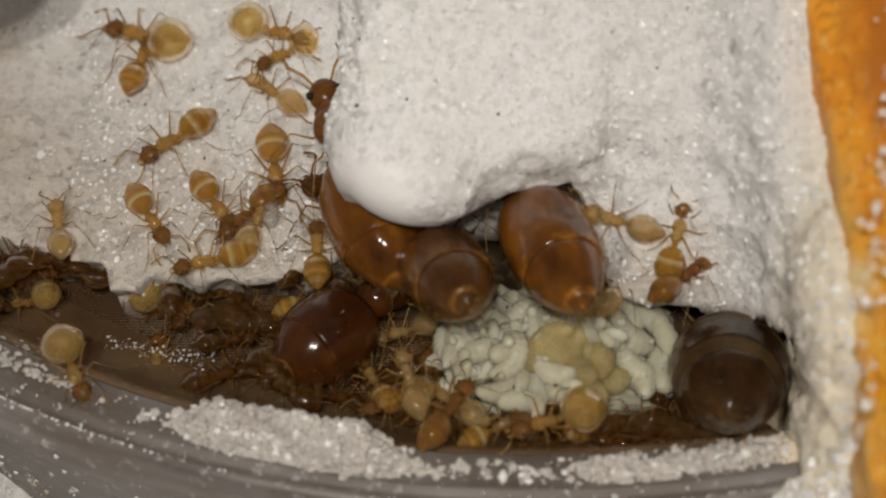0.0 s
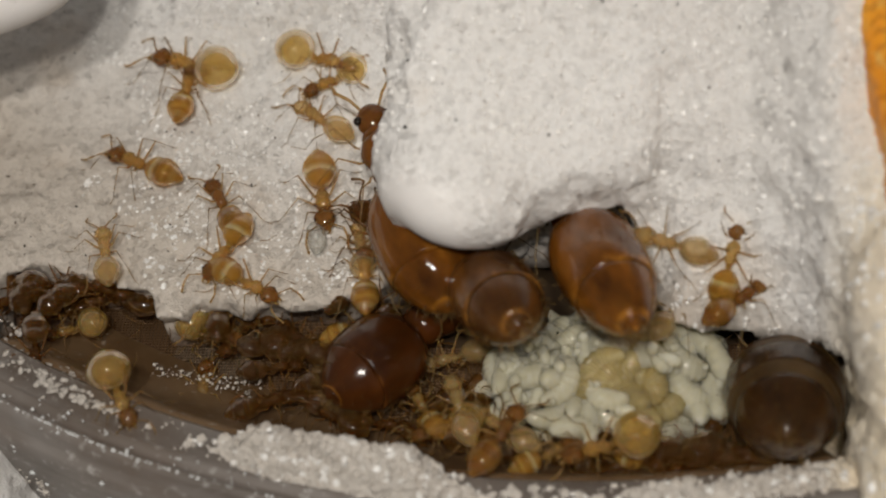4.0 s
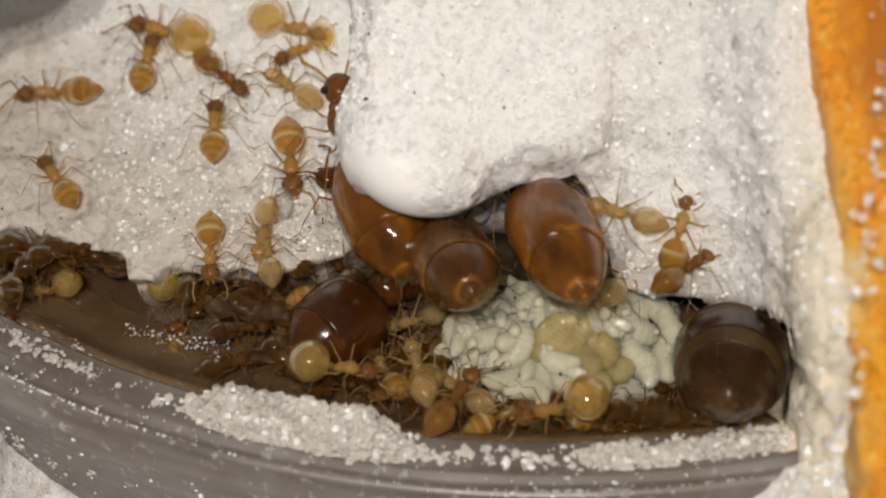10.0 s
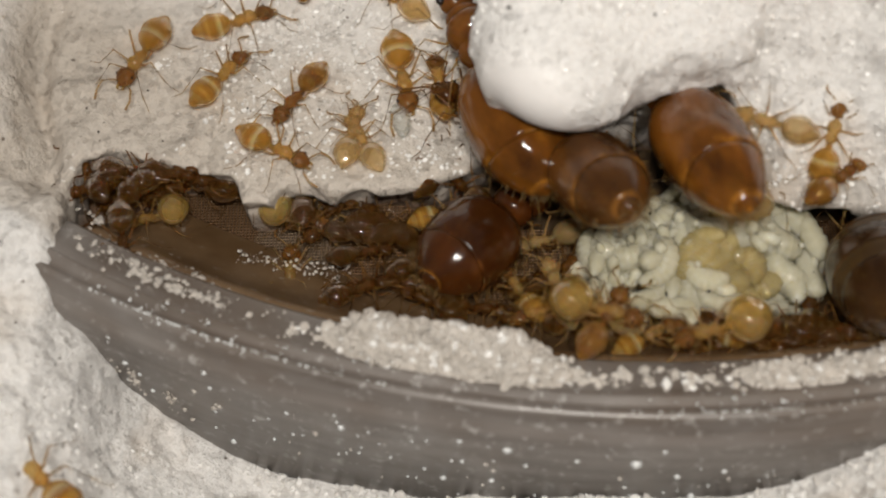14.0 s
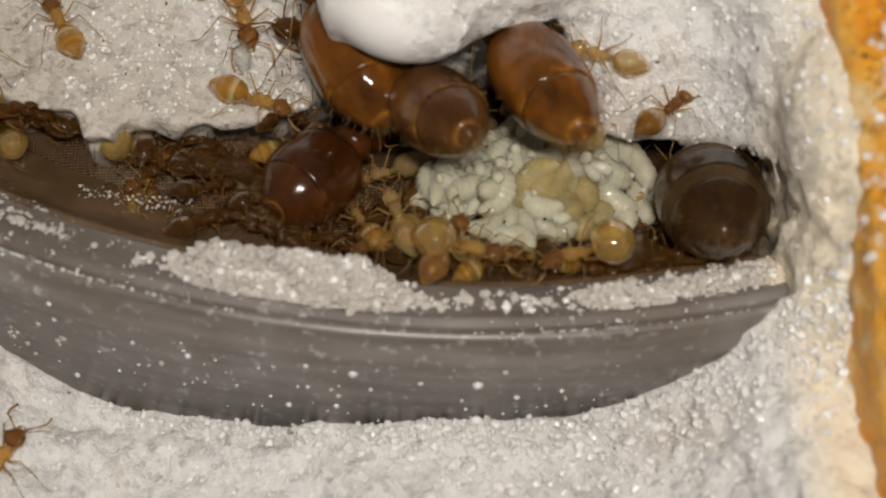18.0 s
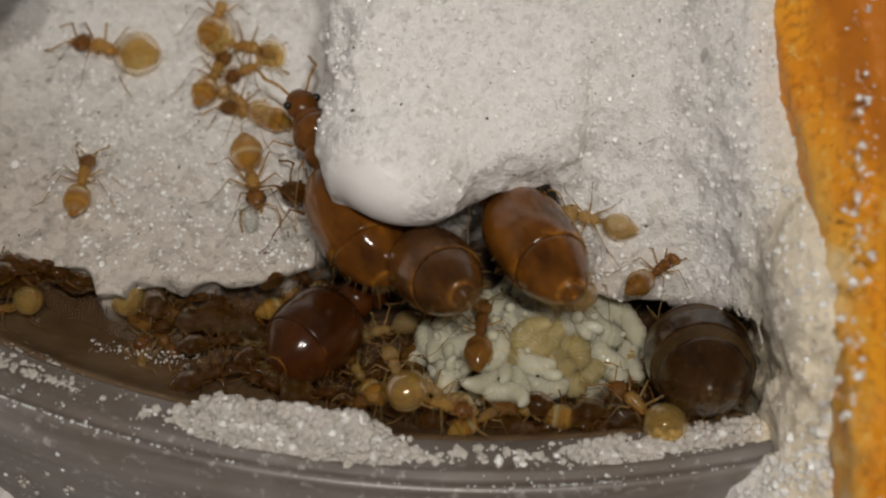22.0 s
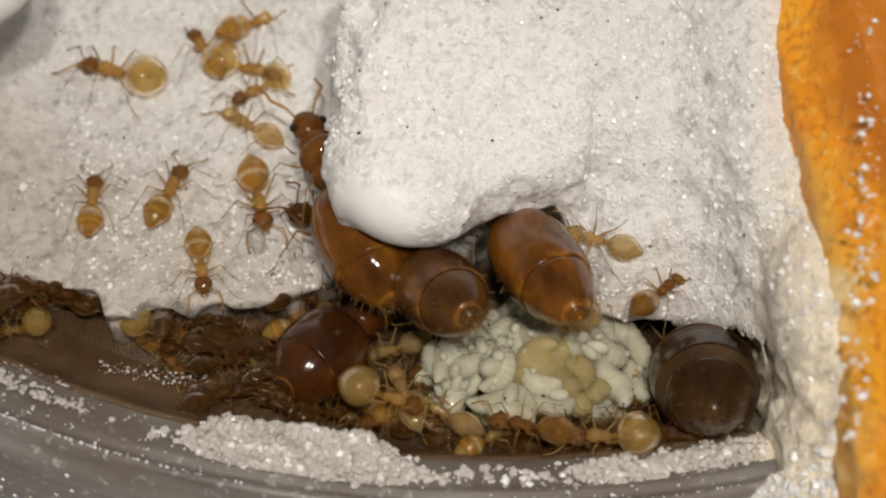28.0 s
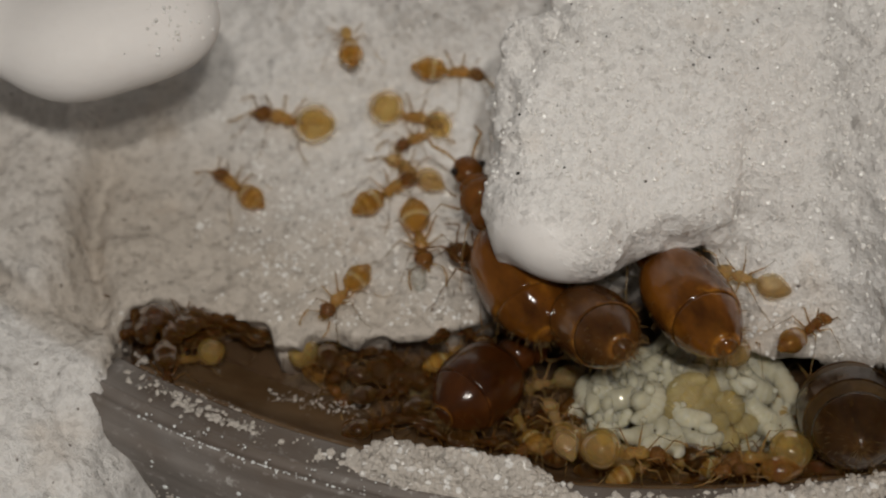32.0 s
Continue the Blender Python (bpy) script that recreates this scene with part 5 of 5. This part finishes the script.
    go("honey", 0.80, None, [
        (0.0, -7.79, 4.68, -56), (1.5, -7.00, 5.49, -4), (3.0, -6.44, 5.34, -38), (3.7, -8.20, 4.35, -90), (4.4, -9.97, 3.36, -142),
        (5.0, -11.15, 4.17, -200), (5.5, -12.34, 4.99, -258), (6.0, -12.10, 5.91, -265), (7.0, -11.20, 6.80, -274), (8.0, -9.99, 6.67, -327),
        (9.0, -9.06, 7.62, -300), (10.0, -8.94, 8.01, -264), (11.0, -9.68, 8.51, -249), (12.0, -9.89, 9.65, -271), (13.0, -9.96, 11.06, -265),
        (14.0, -9.46, 11.27, -272), (20.0, -6.81, 11.50, -273), (22.0, -7.25, 13.48, -286), (23.0, -7.42, 13.63, -262), (24.0, -7.17, 13.92, -289),
        (25.5, -6.45, 14.11, -319), (27.5, -5.97, 13.74, -329), (29.0, -5.60, 13.86, -350), (30.0, -4.83, 13.37, -359), (31.0, -4.81, 13.24, -359),
        (31.5, -4.46, 13.31, -370), (32.0, -4.55, 13.32, -369),
    ])
    go("honey", 0.78, None, [
        (0.0, -7.82, 2.23, -163), (1.5, -8.40, 2.63, -152), (3.0, -9.02, 1.71, -161), (5.5, -10.02, 3.54, -145), (6.0, -10.38, 3.21, -109),
        (7.0, -10.19, 2.50, -96), (7.2, -10.63, 2.97, -138), (7.5, -11.08, 3.45, -181), (8.0, -12.15, 4.17, -200), (9.0, -14.05, 4.91, -202),
        (10.0, -14.66, 5.74, -233), (11.0, -15.31, 6.26, -220), (12.0, -14.86, 6.40, -256), (13.0, -13.23, 6.47, -308), (14.0, -12.19, 6.60, -306),
        (15.0, -11.92, 6.58, -292), (15.5, -11.82, 6.20, -285), (17.5, -12.22, 5.96, -245), (21.0, -12.03, 6.38, -270), (22.0, -12.03, 6.18, -277),
        (23.0, -12.02, 6.16, -277), (24.0, -12.16, 6.35, -270), (25.5, -12.11, 6.32, -272), (27.5, -11.97, 6.27, -270), (29.0, -12.02, 6.33, -272),
        (30.0, -12.32, 6.89, -265), (31.0, -12.45, 8.80, -256), (31.5, -13.02, 9.22, -232), (32.0, -13.44, 9.22, -224),
    ])
    go("honey", 0.78, None, [
        (0.0, -10.08, 4.12, -57), (1.5, -8.83, 3.14, -36), (3.0, -7.91, 2.72, -32), (5.5, -8.31, 2.05, -33), (6.0, -8.24, 2.15, -38),
        (7.0, -7.79, 2.22, -35), (8.0, -7.93, 2.04, -81), (9.0, -8.20, 2.31, -83), (10.0, -8.27, 2.13, -82), (11.0, -8.68, 2.04, -80),
        (12.0, -8.96, 2.54, -87), (13.0, -10.24, 3.45, -48), (14.0, -10.06, 3.25, -31), (15.0, -9.83, 2.70, -59), (15.5, -8.96, 2.53, -26),
        (17.5, -5.86, 2.44, -17), (19.0, -4.69, 2.21, -62), (21.0, -4.27, 1.76, -90), (22.0, -4.24, 1.43, -86), (32.0, -4.24, 1.43, -86),
    ])
    go("pale", 0.72, None, [
        (0.0, -6.27, 4.01, 74), (5.5, -4.18, 4.25, 128), (7.0, -6.69, 3.88, 185), (8.0, -6.77, 4.14, 145), (9.0, -6.73, 3.33, 205),
        (10.0, -6.50, 3.01, 267), (11.0, -6.37, 2.38, 290), (12.0, -6.47, 2.75, 298), (13.0, -6.73, 2.63, 300), (13.5, -7.15, 3.34, 370),
        (14.0, -7.58, 4.06, 440), (15.0, -7.99, 5.28, 456), (15.5, -7.44, 5.27, 446), (18.5, -3.40, 0.60, 446), (32.0, -3.40, 0.60, 446),
    ])
    go("pale", 0.72, None, [
        (0.0, -13.35, 3.90, 105), (5.5, -13.35, 3.90, 105), (5.8, -13.18, 3.82, 63), (6.0, -13.00, 3.73, 22), (6.3, -13.27, 3.60, 80),
        (6.7, -13.54, 3.46, 138), (7.0, -13.81, 3.32, 197), (7.5, -12.65, 2.44, 272), (8.0, -11.50, 1.55, 347), (8.5, -8.95, 1.85, 419),
        (9.0, -6.39, 2.15, 492), (10.0, -6.27, 2.22, 465), (10.5, -6.63, 2.12, 538), (11.0, -7.00, 2.02, 612), (12.0, -7.56, 2.01, 601),
        (12.3, -7.63, 2.27, 543), (12.7, -7.70, 2.52, 485), (13.0, -7.78, 2.77, 427), (14.0, -7.27, 3.82, 477), (14.5, -6.64, 2.68, 403),
        (15.0, -6.01, 1.53, 329), (15.5, -5.23, 1.32, 337), (18.5, -5.20, 0.60, 337), (32.0, -5.20, 0.60, 337),
    ])
    go("honey", 0.78, None, [
        (0.0, -4.09, 2.79, 95), (8.0, -4.09, 2.79, 95), (10.0, -3.88, 1.83, 104), (11.0, -3.68, 3.62, 100), (12.0, -4.10, 4.36, 106),
        (13.0, -4.56, 4.82, 108), (14.0, -4.62, 6.02, 99), (15.0, -5.13, 7.29, 101), (15.5, -4.93, 7.11, 98), (17.5, -5.50, 9.07, 105),
        (20.0, -6.06, 7.93, 144), (21.0, -5.93, 9.11, 132), (22.0, -6.00, 9.45, 159), (23.0, -7.00, 8.97, 180), (24.0, -8.40, 8.04, 228),
        (25.5, -8.60, 4.73, 271), (27.5, -7.86, 3.26, 279), (29.0, -8.14, 3.02, 259), (30.0, -9.03, 3.47, 222), (31.0, -8.81, 3.45, 240),
        (31.5, -8.83, 3.19, 247), (32.0, -8.79, 3.40, 236),
    ])
    go("honey", 0.84, None, [
        (0.0, -9.74, -0.24, 90), (22.0, -9.74, -0.24, 90), (24.0, -10.23, 1.98, 94), (25.5, -10.45, 3.11, 94), (27.5, -9.13, 6.09, 64),
        (29.0, -9.22, 7.57, 85), (30.0, -8.15, 8.36, 60), (31.0, -7.53, 8.54, 47), (31.5, -7.26, 8.80, 46), (32.0, -7.14, 8.77, 41),
    ])
    go("replete", 0.95, 0.4, [
        (0.0, -11.67, -2.40, -62), (5.5, -11.67, -2.40, -62), (6.0, -11.05, -2.55, -59), (6.5, -9.79, -2.85, -46), (7.0, -8.21, -3.94, -79),
        (8.0, -7.95, -5.18, -88), (8.5, -7.51, -4.45, -53), (9.0, -7.42, -3.43, -23), (9.5, -6.41, -2.51, -13), (10.0, -3.14, -2.69, -8),
        (10.5, -1.37, -2.76, -11), (11.0, 0.85, -3.92, -16), (12.0, 1.80, -4.22, -15), (15.0, 0.27, -3.22, -19), (20.0, 1.90, -4.25, -14),
        (23.0, -0.30, -3.55, -23), (29.0, -1.31, -2.80, -22), (30.4, 0.26, -3.22, -12), (31.0, 0.92, -3.60, -14), (32.0, 1.73, -3.92, -5),
    ])
    go("replete", 0.95, 0.2, [
        (0.0, 3.87, -4.05, -162), (13.0, 3.87, -4.05, -162), (15.0, 4.38, -4.26, -164), (18.0, 5.02, -4.08, -164), (20.0, 4.81, -4.28, -164),
        (21.5, 5.70, -4.18, -169), (22.0, 7.32, -4.02, -228), (22.5, 8.93, -3.86, -286), (23.0, 10.55, -3.69, -344), (24.0, 10.36, -3.03, -352),
        (24.5, 10.02, -3.46, -409), (25.0, 9.68, -3.90, -466), (25.5, 9.34, -4.33, -523), (28.0, 5.91, -4.41, -541), (32.0, 6.19, -3.96, -530),
    ])
    go("amber", 0.85, 0.3, [
        (0.0, 0.72, -3.66, 60), (20.0, 0.72, -3.66, 60), (21.5, 2.26, -0.75, 82), (23.0, 1.79, -0.94, 81), (24.0, 1.65, -0.69, 82),
        (25.5, 1.87, -0.85, 73), (27.5, 3.04, -3.55, 147), (28.0, 3.30, -3.97, 166), (29.0, 3.81, -3.97, 169), (30.5, 5.33, -3.92, 168),
        (32.0, 5.79, -4.55, 180),
    ])
    go("honey", 0.90, -9.0, [
        (0.0, -15.60, -7.60, 137), (13.5, -15.60, -7.60, 137), (14.0, -16.67, -8.69, 136), (14.5, -19.20, -7.80, 132), (15.0, -19.60, -7.89, 115), (17.5, -14.46, -8.60, 63),
        (18.5, -13.80, -8.00, 63), (19.0, -13.39, -7.56, 65), (19.5, -12.41, -7.66, 62), (20.0, -11.44, -6.87, 47), (20.5, -9.64, -7.08, 35),
        (21.0, -8.99, -8.00, 27), (32.0, -8.99, -8.00, 27),
    ])


motions()
